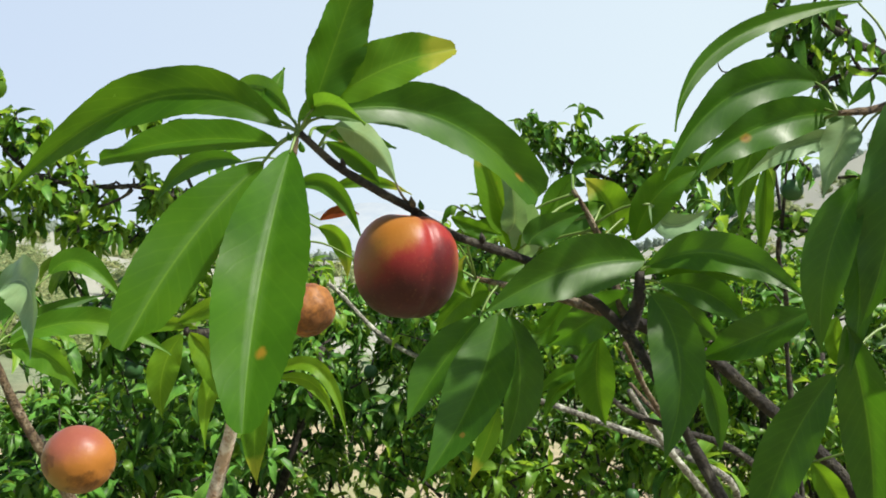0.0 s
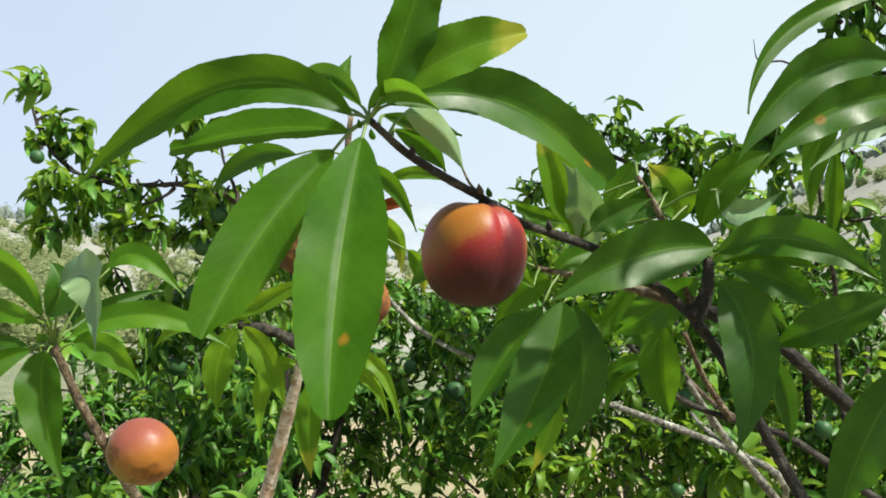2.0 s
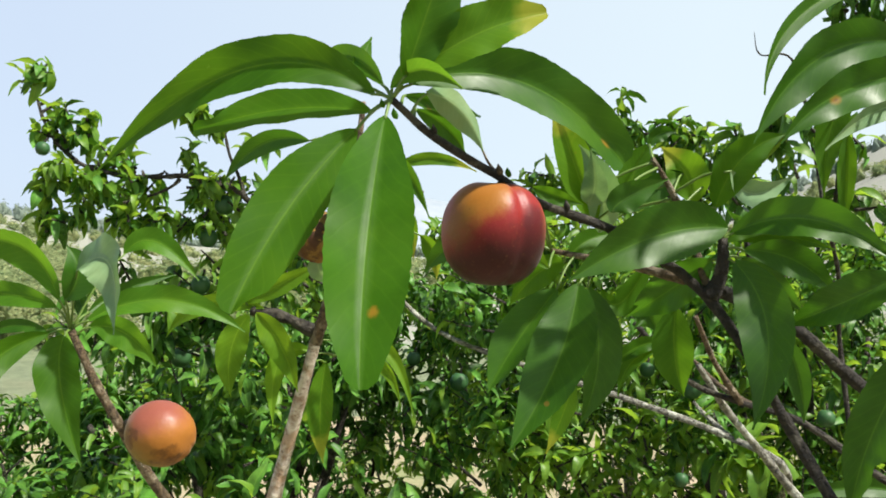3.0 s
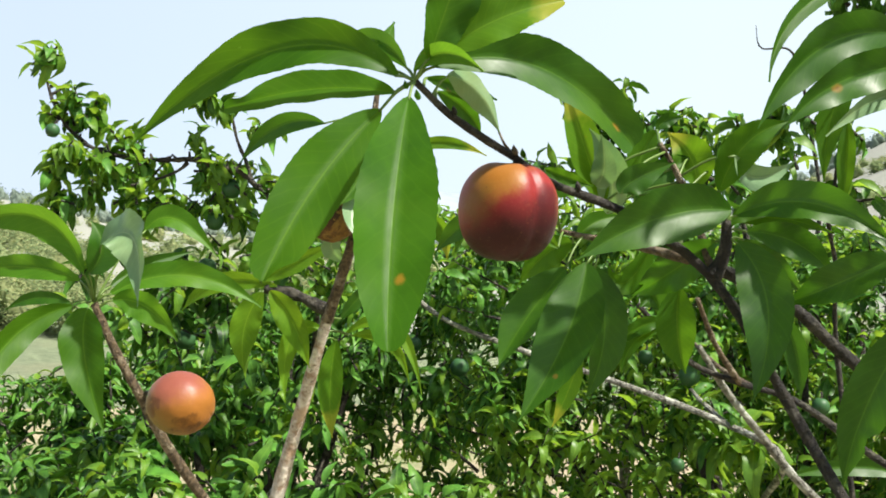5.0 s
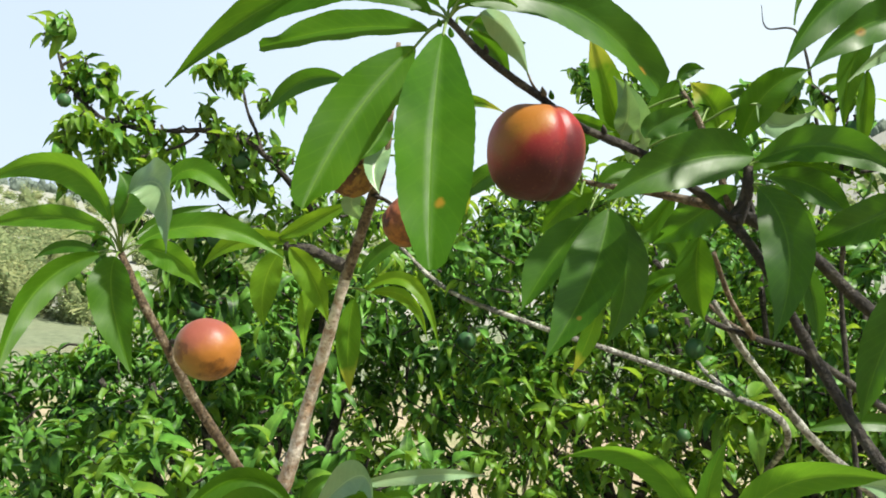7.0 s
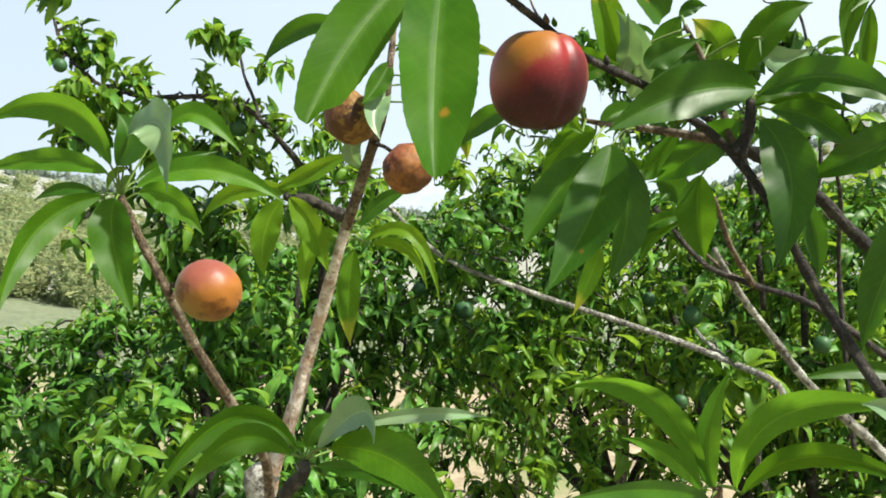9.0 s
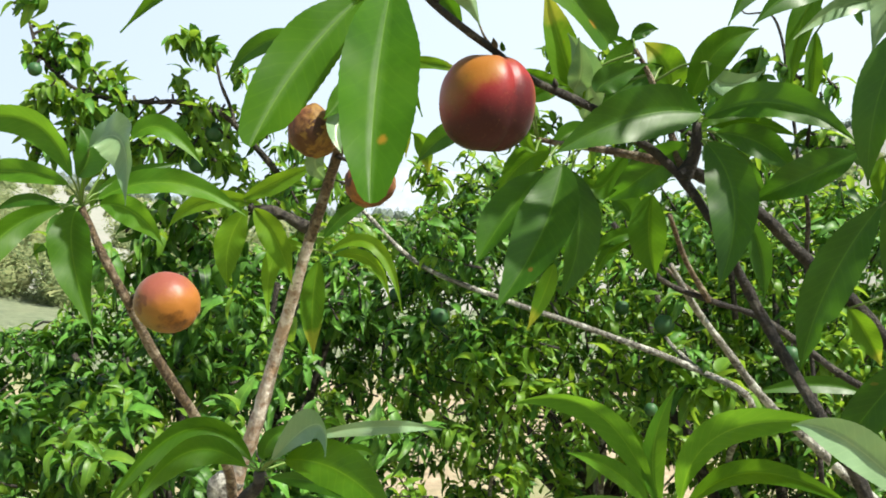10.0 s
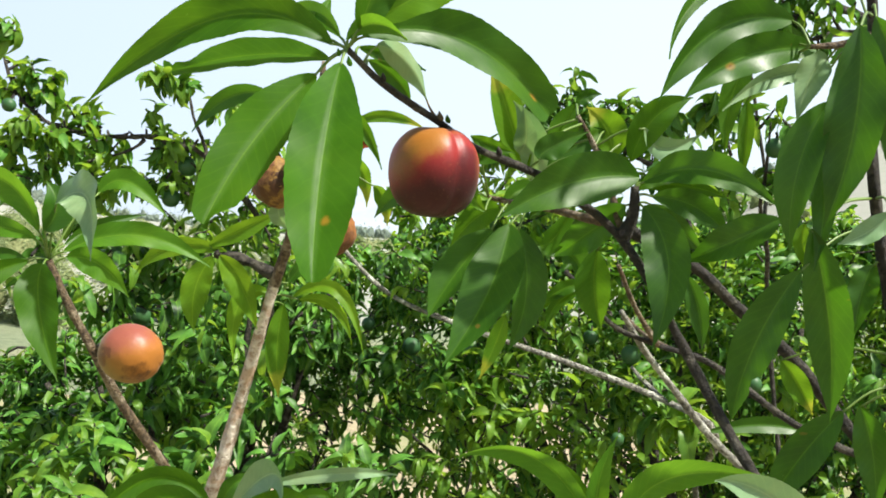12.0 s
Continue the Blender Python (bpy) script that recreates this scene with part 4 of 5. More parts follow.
for c, n in (((0.308, 1.70, 1.810), 2), ((0.308, 1.70, 1.776), 2), ((0.344, 1.70, 1.771), 3), ((0.378, 1.70, 1.760), 3), ((0.412, 1.70, 1.773), 3), ((0.435, 1.70, 1.751), 3), ((0.266, 1.70, 1.729), 3), ((0.334, 1.70, 1.731), 4), ((0.400, 1.70, 1.715), 4), ((0.470, 1.70, 1.720), 4), ((0.30, 1.72, 1.68), 4), ((0.37, 1.72, 1.66), 4), ((0.45, 1.72, 1.65), 4), ((0.52, 1.72, 1.66), 4)):
    spray(rnd_b, c, leaves_b, twigs_b, n, 0.022, 0.050, 0.5, 0.05, 8, 0.25)
for c in ((0.120, 1.75, 1.702), (0.098, 1.75, 1.679), (0.144, 1.75, 1.674), (0.064, 1.75, 1.644)):
    spray(rnd_b, c, leaves_b, twigs_b, 2, 0.010, 0.052, 0.2, 0.05, 7, 0.8)
for k in range(18):
    c = Vector((-0.10 + 0.023 * k + rnd_b.gauss(0, 0.01), rnd_b.uniform(1.75, 2.1), 0))
    c.z = crown_top(c.x, c.y) + 0.01 + rnd_b.gauss(0, 0.025)
    spray(rnd_b, c, leaves_b, twigs_b, 2, 0.015, 0.056, 0.15, 0.07, 8, 0.85)
for c, n in (((0.30, 1.06, 1.66), 3), ((0.345, 1.05, 1.665), 3)):
    spray(rnd_b, c, leaves_b, twigs_b, n, 0.012, 0.035, 0.8, 0.03, 7)
limb("branch", tree_b, [(0.75, 1.50, 0.75), (0.70, 1.15, 1.25), (0.60, 1.03, 1.60), (0.527, 1.010, 1.770), (0.464, 0.977, 1.791), (0.434, 0.956, 1.799), (0.412, 0.955, 1.812), (0.393, 0.954, 1.820)], 0.009, 0.0022, bark_dark, "", 0.35)
limb("branch", tree_b, [(0.527, 1.010, 1.770), (0.470, 0.989, 1.762), (0.430, 0.968, 1.746), (0.413, 0.968, 1.737)], 0.0045, 0.0016, bark_dark, "", 0.35)
limb("branch", tree_b, [(0.464, 0.977, 1.791), (0.440, 0.966, 1.808), (0.435, 0.964, 1.840)], 0.0040, 0.0020, bark_dark, "", 0.35)
limb("branch", tree_b, [(0.60, 1.40, 1.05), (0.56, 1.40, 1.38), (0.524, 1.321, 1.497), (0.490, 1.268, 1.563), (0.483, 1.236, 1.602), (0.478, 1.214, 1.647), (0.472, 1.192, 1.684)], 0.0045, 0.0014, bark_dark, "", 0.35)
for c, n in (((0.365, 0.955, 1.797), 2), ((0.388, 0.965, 1.807), 3), ((0.398, 0.966, 1.788), 3), ((0.411, 0.967, 1.773), 3), ((0.409, 0.977, 1.760), 2), ((0.453, 0.977, 1.786), 3), ((0.465, 0.989, 1.751), 3), ((0.453, 0.989, 1.731), 2), ((0.412, 0.955, 1.817), 3), ((0.374, 0.954, 1.819), 2), ((0.448, 0.966, 1.821), 3)):
    spray(rnd_b, c, leaves_b, twigs_b, n, 0.012, 0.044, 0.9, 0.03, 4, 0.05)
for c, n in (((0.436, 1.212, 1.670), 2), ((0.409, 1.213, 1.634), 2), ((0.511, 1.213, 1.680), 3), ((0.457, 1.236, 1.593), 2), ((0.513, 1.237, 1.598), 3), ((0.471, 1.212, 1.687), 2), ((0.363, 1.214, 1.590), 3), ((0.419, 1.265, 1.578), 3)):
    spray(rnd_b, c, leaves_b, twigs_b, n, 0.015, 0.050, 0.4, 0.05, 6, 0.35)
spray(rnd_b, (0.450, 1.500, 1.165), leaves_b, twigs_b, 4, 0.020, 0.090, 0.0, 0.05, 8, 1.0)
limb("limb", tree_b, [(0.80, 1.95, 0.42), (0.62, 2.5, 0.45), (0.40, 3.25, 0.52), (0.20, 3.3, 0.70), (0.02, 3.25, 0.92)], 0.034, 0.014, bark_dark, "dark low limb", 0.2)
dress(tree_b, leaves_b, twigs_b, bark_dark)

# the taller plum tree far to the right
tree_c, leaves_c, twigs_c, rnd_c = plum_tree((0.54, 3.15, 0.0), "plum tree with a thin bare twig against the sky", (-0.9, 2.4), (2.9, 3.9), 2200, 6, 37, gaps=-0.05)
limb("limb", tree_c, [(0.54, 3.15, 0.40), (0.545, 3.13, 0.68), (0.53, 3.12, 1.00)], 0.024, 0.016, bark_grey, "pale grey upright stem", 0.2)
limb("branch", tree_c, [(0.56, 3.14, 0.45), (0.9, 2.95, 1.0), (1.10, 2.85, 1.6), (1.05, 2.80, 2.0), (0.991, 2.790, 2.215), (0.889, 2.787, 2.230), (0.868, 2.784, 2.303)], 0.010, 0.0009, bark_dark, "thin bare dark twig", 0.3)
dress(tree_c, leaves_c, twigs_c, bark_dark, 200)

# ---- the peach tree in front: limbs, then leaf by leaf ----
peach = tagged(new("peach_tree"), "young nectarine tree with long glossy hanging leaves", "tree")
peach.location = (0.03, 0.95, 0.0)
limb("trunk", peach, [(0.03, 0.95, -0.05), (0.025, 0.945, 0.25), (0.03, 0.94, 0.56)], 0.05, 0.036, bark_grey, "grey-brown trunk", 0.25)
limb("limb", peach, [(0.03, 0.94, 0.50), (-0.12, 0.89, 0.85), (-0.251, 0.822, 1.147), (-0.243, 0.819, 1.185)], 0.018, 0.0105, bark_grey, "dark grey lichened lower limb", 0.2)
limb_cen = limb("limb", peach, [(-0.249, 0.821, 1.160), (-0.241, 0.818, 1.194), (-0.223, 0.803, 1.242), (-0.200, 0.785, 1.323), (-0.179, 0.756, 1.389), (-0.165, 0.742, 1.436)], 0.0088, 0.0046, bark_tan, "pale tan peeling branch", 0.16)
limb_tip = limb("limb", peach, [(-0.166, 0.743, 1.430), (-0.145, 0.708, 1.485), (-0.128, 0.673, 1.528), (-0.124, 0.669, 1.565), (-0.119, 0.669, 1.625)], 0.0056, 0.002, bark_brown, "reddish-brown upper shoot", 0.25)
limb_side = limb("limb", peach, [(-0.165, 0.742, 1.438), (-0.194, 0.741, 1.451), (-0.223, 0.740, 1.457)], 0.0062, 0.0045, bark_dark, "dark scaly side shoot", 0.5)
limb_left = limb("limb", peach, [(-0.243, 0.812, 1.155), (-0.238, 0.763, 1.211), (-0.247, 0.693, 1.269), (-0.270, 0.643, 1.332), (-0.281, 0.613, 1.374), (-0.297, 0.603, 1.408), (-0.314, 0.598, 1.446)], 0.0050, 0.0028, bark_brown, "slender reddish-brown shoot", 0.16)
limb_blow = limb("limb", peach, [(-0.18, 0.84, 1.02), (-0.215, 0.72, 1.12), (-0.204, 0.623, 1.184), (-0.178, 0.564, 1.240), (-0.163, 0.545, 1.259), (-0.162, 0.545, 1.269)], 0.008, 0.0035, bark_dark)
limb_right = limb("limb", peach, [(0.03, 0.94, 0.50), (0.18, 0.80, 0.78), (0.28, 0.70, 0.98), (0.30, 0.58, 1.12)], 0.022, 0.013, bark_grey)
limb_brow = limb("limb", peach, [(0.26, 0.70, 0.98), (0.16, 0.60, 1.11), (0.123, 0.552, 1.207), (0.113, 0.532, 1.244), (0.108, 0.522, 1.269)], 0.008, 0.003, bark_brown)
limb_top = limb("limb", peach, [(0.30, 0.60, 1.10), (0.235, 0.46, 1.23), (0.201, 0.444, 1.299), (0.183, 0.448, 1.331), (0.168, 0.463, 1.360), (0.154, 0.478, 1.390), (0.140, 0.482, 1.416), (0.127, 0.482, 1.439), (0.110, 0.495, 1.470), (0.092, 0.501, 1.490), (0.075, 0.495, 1.500), (0.048, 0.484, 1.515), (0.003, 0.457, 1.528), (-0.017, 0.443, 1.539), (-0.037, 0.425, 1.548), (-0.054, 0.409, 1.557), (-0.070, 0.398, 1.570)], 0.0038, 0.0019, bark_dark, "dark brown fruiting branch with swollen buds")
for c, r, mat in (((-0.068, 0.397, 1.562), 0.0022, leaf_lime), ((-0.074, 0.397, 1.567), 0.0018, leaf_lime), ((-0.050, 0.409, 1.557), 0.0020, bark_dark), ((-0.042, 0.419, 1.550), 0.0020, bark_dark), ((-0.0175, 0.440, 1.5415), 0.0026, bark_brown), ((-0.013, 0.441, 1.5405), 0.0022, leaf_young), ((0.020, 0.465, 1.526), 0.0024, bark_dark)):
    bud(limb_top, c, r, mat)
limb("limb", peach, [(-0.0270, 0.4402, 1.5533), (-0.0232, 0.4416, 1.5461), (-0.0173, 0.4430, 1.5400)], 0.0006, 0.0009, bark_brown, "thin dry stalk", 0.0, 6)
limb_node = limb("limb", peach, [(0.105, 0.498, 1.478), (0.110, 0.498, 1.487), (0.112, 0.496, 1.497), (0.112, 0.495, 1.512)], 0.0050, 0.0028, bark_dark)
limb_nodc = limb("limb", peach, [(0.092, 0.502, 1.488), (0.065, 0.535, 1.497), (0.035, 0.556, 1.503), (0.020, 0.560, 1.506)], 0.0030, 0.0016, bark_brown)
limb_dark = limb("limb", peach, [(0.30, 0.60, 1.10), (0.35, 0.57, 1.24), (0.328, 0.552, 1.310), (0.298, 0.552, 1.337), (0.273, 0.552, 1.365), (0.243, 0.551, 1.399), (0.202, 0.549, 1.433), (0.168, 0.534, 1.459), (0.134, 0.512, 1.474), (0.106, 0.498, 1.484)], 0.0050, 0.0038, bark_dark)
limb_mid = limb("limb", peach, [(0.106, 0.500, 1.480), (0.098, 0.520, 1.520), (0.085, 0.515, 1.545), (0.075, 0.512, 1.560)], 0.0026, 0.0014, bark_brown)
limb_thin = limb("limb", peach, [(0.30, 0.66, 1.05), (0.39, 0.66, 1.22), (0.384, 0.651, 1.300), (0.341, 0.662, 1.311), (0.291, 0.672, 1.335), (0.232, 0.692, 1.377), (0.183, 0.697, 1.392), (0.142, 0.697, 1.409), (0.099, 0.692, 1.454)], 0.0042, 0.0020, bark_dark)
limb("limb", peach, [(0.196, 0.700, 1.388), (0.185, 0.760, 1.398), (0.174, 0.801, 1.415)], 0.0026, 0.0016, bark_brown)
limb("limb", peach, [(0.185, 0.697, 1.391), (0.160, 0.682, 1.424), (0.137, 0.652, 1.461)], 0.0026, 0.0018, bark_brown)
limb("limb", peach, [(0.30, 0.66, 1.05), (0.400, 0.759, 1.161), (0.316, 0.737, 1.246), (0.250, 0.726, 1.301), (0.206, 0.715, 1.350), (0.174, 0.705, 1.387), (0.150, 0.694, 1.421)], 0.0050, 0.0024, bark_grey, "grey branch mottled with pale lichen")
limb_rt = limb("limb", peach, [(0.30, 0.60, 1.10), (0.335, 0.54, 1.25), (0.315, 0.508, 1.344), (0.295, 0.495, 1.390), (0.270, 0.481, 1.470), (0.256, 0.469, 1.520), (0.253, 0.469, 1.562), (0.247, 0.458, 1.609), (0.238, 0.447, 1.647)], 0.0048, 0.0030, bark_dark)
limb_up = limb("limb", peach, [(0.247, 0.458, 1.609), (0.225, 0.452, 1.600), (0.205, 0.450, 1.597)], 0.0026, 0.0016, bark_brown)

leaf(limb_top, (-0.0783, 0.3982, 1.5723), (-0.1419, 0.4010, 1.5845), (-0.2243, 0.4312, 1.5385), 0.0240, (0.12, -0.97, 0.06), leaf_young)
leaf(limb_top, (-0.0794, 0.3985, 1.5640), (-0.1212, 0.4074, 1.5672), (-0.1683, 0.4117, 1.5569), 0.0238, (-0.10, -0.80, 0.60), leaf_young, fold=0.2, blunt=0.7, bite=(1, 0.90, 0.10, 0.75))
leaf(limb_top, (-0.0720, 0.3888, 1.5604), (-0.0737, 0.3413, 1.4981), (-0.0712, 0.3107, 1.4453), 0.0345, (0.24, -0.81, 0.54), leaf_rust, blunt=0.35)
leaf(limb_top, (-0.0865, 0.3987, 1.5558), (-0.1130, 0.3747, 1.5157), (-0.1309, 0.3512, 1.4702), 0.0292, (0.30, -0.89, 0.34), leaf_young, blunt=0.55, bite=(-1, 0.97, 0.06, 0.8))
leaf(limb_top, (-0.0635, 0.3932, 1.5794), (-0.0520, 0.3871, 1.6128), (-0.0373, 0.3806, 1.6541), 0.0251, (0.45, -0.84, -0.30), leaf_young)
leaf(limb_top, (-0.0585, 0.3981, 1.5839), (-0.0292, 0.3931, 1.6006), (0.0020, 0.3994, 1.6120), 0.0238, (-0.02, -1.00, 0.09), leaf_gold, blunt=0.3)
leaf(limb_top, (-0.0620, 0.3983, 1.5776), (-0.0055, 0.4244, 1.5842), (0.0486, 0.4572, 1.5491), 0.0268, (0.47, -0.88, 0.01), leaf_speck, blunt=0.8)
leaf(limb_top, (-0.0705, 0.3982, 1.5751), (-0.0552, 0.3883, 1.5818), (-0.0367, 0.3742, 1.5701), 0.0105, (-0.59, -0.79, -0.18), leaf_lime)
leaf(limb_top, (-0.0748, 0.4030, 1.5778), (-0.0950, 0.4218, 1.5961), (-0.1198, 0.4413, 1.5945), 0.0118, (-0.54, -0.78, 0.32), leaf_young)
leaf(limb_top, (-0.0542, 0.4036, 1.5746), (-0.0375, 0.4242, 1.5697), (-0.0261, 0.4403, 1.5516), 0.0145, (-0.69, 0.68, 0.25), leaf_pale)
leaf(limb_top, (-0.0656, 0.4133, 1.5755), (-0.0462, 0.4338, 1.5749), (-0.0280, 0.4544, 1.5730), 0.0093, (0.65, -0.62, -0.44), leaf_green)
leaf(limb_top, (-0.0600, 0.4137, 1.5688), (-0.0460, 0.4343, 1.5636), (-0.0362, 0.4550, 1.5538), 0.0104, (0.52, -0.54, -0.67), leaf_green)
leaf(limb_tip, (-0.0945, 0.6930, 1.5762), (-0.0637, 0.6933, 1.5841), (-0.0290, 0.6946, 1.5740), 0.0104, (0.02, -0.99, -0.12), leaf_gold)
leaf(limb_tip, (-0.1038, 0.6941, 1.5452), (-0.0845, 0.6950, 1.5333), (-0.0794, 0.6964, 1.5030), 0.0165, (-0.22, -0.96, -0.18), leaf_gold)
leaf(limb_tip, (-0.1030, 0.6938, 1.5511), (-0.0859, 0.6939, 1.5592), (-0.0714, 0.6943, 1.5568), 0.0095, (0.03, -0.99, -0.10), leaf_red)
leaf(limb_left, (-0.3158, 0.5830, 1.4675), (-0.3475, 0.5725, 1.5066), (-0.4015, 0.5610, 1.4907), 0.0227, (0.12, -0.91, -0.40), leaf_lime)
leaf(limb_left, (-0.3223, 0.5928, 1.4624), (-0.3710, 0.6016, 1.4709), (-0.4347, 0.6199, 1.4621), 0.0174, (-0.23, -0.96, 0.17), leaf_lime)
leaf(limb_left, (-0.3250, 0.5850, 1.4460), (-0.3500, 0.5850, 1.4490), (-0.3720, 0.5850, 1.4400), 0.0095, (0.31, -0.92, 0.16), leaf_green)
leaf(limb_left, (-0.3216, 0.5826, 1.4445), (-0.3539, 0.5516, 1.4170), (-0.3573, 0.5110, 1.3592), 0.0200, (0.79, -0.59, 0.16), leaf_young)
leaf(limb_left, (-0.3114, 0.5829, 1.4432), (-0.3083, 0.5727, 1.4114), (-0.2875, 0.5627, 1.3584), 0.0290, (0.16, -0.95, 0.27), leaf_young)
leaf(limb_left, (-0.3009, 0.5982, 1.4484), (-0.2774, 0.6038, 1.4440), (-0.2535, 0.6042, 1.4195), 0.0211, (0.07, -0.99, -0.08), leaf_lime)
leaf(limb_left, (-0.3118, 0.5831, 1.4676), (-0.3034, 0.5835, 1.4871), (-0.3121, 0.5834, 1.5052), 0.0231, (0.67, -0.75, 0.01), leaf_green)
leaf(limb_left, (-0.3030, 0.5800, 1.4880), (-0.2720, 0.5600, 1.4930), (-0.2610, 0.5450, 1.4470), 0.0300, (-0.55, -0.70, 0.45), leaf_pale)
leaf(limb_left, (-0.2882, 0.6240, 1.5011), (-0.2646, 0.6247, 1.5105), (-0.2324, 0.6253, 1.4825), 0.0176, (0.12, -0.95, 0.29), leaf_lime)
leaf(limb_left, (-0.3031, 0.5982, 1.4525), (-0.2516, 0.6146, 1.4680), (-0.1974, 0.6258, 1.4453), 0.0199, (0.26, -0.93, 0.28), leaf_lime)
leaf(limb_left, (-0.3091, 0.6131, 1.4576), (-0.2908, 0.6337, 1.4746), (-0.2595, 0.6546, 1.4865), 0.0109, (0.62, -0.78, 0.07), leaf_green)
leaf(limb_side, (-0.2232, 0.7353, 1.4535), (-0.2384, 0.7346, 1.4211), (-0.2371, 0.7343, 1.3821), 0.0251, (0.22, -0.97, -0.03), leaf_backlit)
leaf(limb_side, (-0.2172, 0.7354, 1.4547), (-0.1960, 0.7357, 1.4275), (-0.1795, 0.7358, 1.3875), 0.0235, (-0.02, -1.00, -0.02), leaf_backlit)
leaf(limb_cen, (-0.1734, 0.7563, 1.4218), (-0.1993, 0.7455, 1.4096), (-0.1998, 0.7350, 1.3564), 0.0176, (0.26, -0.94, 0.20), leaf_backlit)
leaf(limb_side, (-0.2107, 0.7356, 1.4590), (-0.2640, 0.7443, 1.4599), (-0.3007, 0.7531, 1.4334), 0.0168, (-0.19, -0.98, -0.01), leaf_backlit)
leaf(limb_side, (-0.2276, 0.7352, 1.4635), (-0.1947, 0.7362, 1.4808), (-0.1613, 0.7372, 1.4981), 0.0166, (0.17, -0.95, -0.27), leaf_backlit)
leaf(limb_cen, (-0.1626, 0.7764, 1.4105), (-0.1670, 0.7759, 1.3651), (-0.1634, 0.7756, 1.3188), 0.0223, (0.13, -0.99, 0.01), leaf_gold)
leaf(limb_cen, (-0.1524, 0.7567, 1.4162), (-0.1074, 0.7480, 1.4254), (-0.0795, 0.7382, 1.3668), 0.0129, (-0.05, -0.96, 0.28), leaf_backlit)
leaf(limb_cen, (-0.1456, 0.7569, 1.4154), (-0.1100, 0.7478, 1.4114), (-0.0910, 0.7379, 1.3766), 0.0119, (-0.29, -0.95, 0.05), leaf_backlit)
leaf(limb_cen, (-0.1548, 0.7468, 1.4305), (-0.1330, 0.7476, 1.4554), (-0.1052, 0.7484, 1.4691), 0.0137, (0.08, -1.00, -0.06), leaf_green)
leaf(limb_tip, (-0.1497, 0.7174, 1.4815), (-0.1574, 0.6973, 1.4969), (-0.1422, 0.6878, 1.5067), 0.0164, (0.00, -0.65, -0.76), leaf_pale)
leaf(limb_tip, (-0.1226, 0.6686, 1.5394), (-0.1339, 0.6581, 1.5223), (-0.1285, 0.6480, 1.4994), 0.0190, (0.22, -0.88, 0.42), leaf_pale)
leaf(limb_tip, (-0.1243, 0.6687, 1.5647), (-0.1328, 0.6583, 1.5441), (-0.1437, 0.6479, 1.5263), 0.0173, (0.37, -0.88, 0.29), leaf_young)
leaf(limb_tip, (-0.1612, 0.6681, 1.5935), (-0.2008, 0.6770, 1.5915), (-0.2340, 0.6859, 1.5616), 0.0171, (-0.15, -0.97, -0.21), leaf_green)
leaf(limb_tip, (-0.1200, 0.6689, 1.5740), (-0.0901, 0.6697, 1.5750), (-0.0657, 0.6700, 1.5343), 0.0149, (-0.08, -0.99, -0.13), leaf_young)
leaf(limb_tip, (-0.0722, 0.6697, 1.5202), (-0.0616, 0.6698, 1.5067), (-0.0591, 0.6697, 1.4861), 0.0140, (-0.35, -0.93, -0.14), leaf_gold)
leaf(limb_blow, (-0.1676, 0.5451, 1.2765), (-0.2113, 0.5341, 1.2974), (-0.2488, 0.4928, 1.2511), 0.0189, (0.57, -0.81, -0.15), leaf_young)
leaf(limb_blow, (-0.1703, 0.5400, 1.2738), (-0.2030, 0.5142, 1.2880), (-0.2248, 0.4734, 1.2580), 0.0198, (0.77, -0.64, 0.04), leaf_young)
leaf(limb_blow, (-0.1600, 0.5453, 1.2779), (-0.1540, 0.5455, 1.2922), (-0.1404, 0.5559, 1.2983), 0.0154, (0.46, -0.89, 0.03), leaf_green)
leaf(limb_blow, (-0.1519, 0.5355, 1.2794), (-0.1211, 0.5165, 1.3095), (-0.1106, 0.4966, 1.2938), 0.0206, (-0.69, -0.73, 0.01), leaf_pale)
leaf(limb_blow, (-0.1319, 0.5461, 1.2940), (-0.0810, 0.5575, 1.3009), (-0.0385, 0.5885, 1.2942), 0.0098, (0.41, -0.91, 0.04), leaf_pale)
leaf(limb_blow, (-0.1433, 0.5357, 1.2808), (-0.0987, 0.4968, 1.2837), (-0.0608, 0.4476, 1.2661), 0.0295, (-0.47, -0.55, 0.69), leaf_young)
leaf(limb_blow, (-0.1547, 0.5453, 1.2654), (-0.1184, 0.5362, 1.2654), (-0.0898, 0.5169, 1.2583), 0.0116, (-0.38, -0.91, 0.18), leaf_green)
leaf(limb_blow, (-0.1281, 0.5860, 1.2640), (-0.1055, 0.6066, 1.2712), (-0.0890, 0.6170, 1.2651), 0.0104, (0.59, -0.76, 0.28), leaf_young)
leaf(limb_brow, (0.1017, 0.5218, 1.2694), (0.0579, 0.5012, 1.3281), (-0.0001, 0.4698, 1.3357), 0.0177, (0.14, -0.87, -0.47), leaf_lime)
leaf(limb_brow, (0.1036, 0.5319, 1.2752), (0.0871, 0.5318, 1.3078), (0.0689, 0.5315, 1.3220), 0.0085, (0.07, -1.00, 0.04), leaf_young)
leaf(limb_brow, (0.1062, 0.5219, 1.2660), (0.0992, 0.5171, 1.3041), (0.1107, 0.5127, 1.3447), 0.0152, (-0.13, -0.99, -0.11), leaf_lime)
leaf(limb_brow, (0.0982, 0.5217, 1.2657), (0.0702, 0.5012, 1.2922), (0.0382, 0.4805, 1.3069), 0.0128, (0.54, -0.84, -0.06), leaf_lime)
leaf(limb_brow, (0.1167, 0.5122, 1.2692), (0.1306, 0.4730, 1.3250), (0.1862, 0.4245, 1.3389), 0.0200, (-0.82, -0.57, 0.10), leaf_lime)
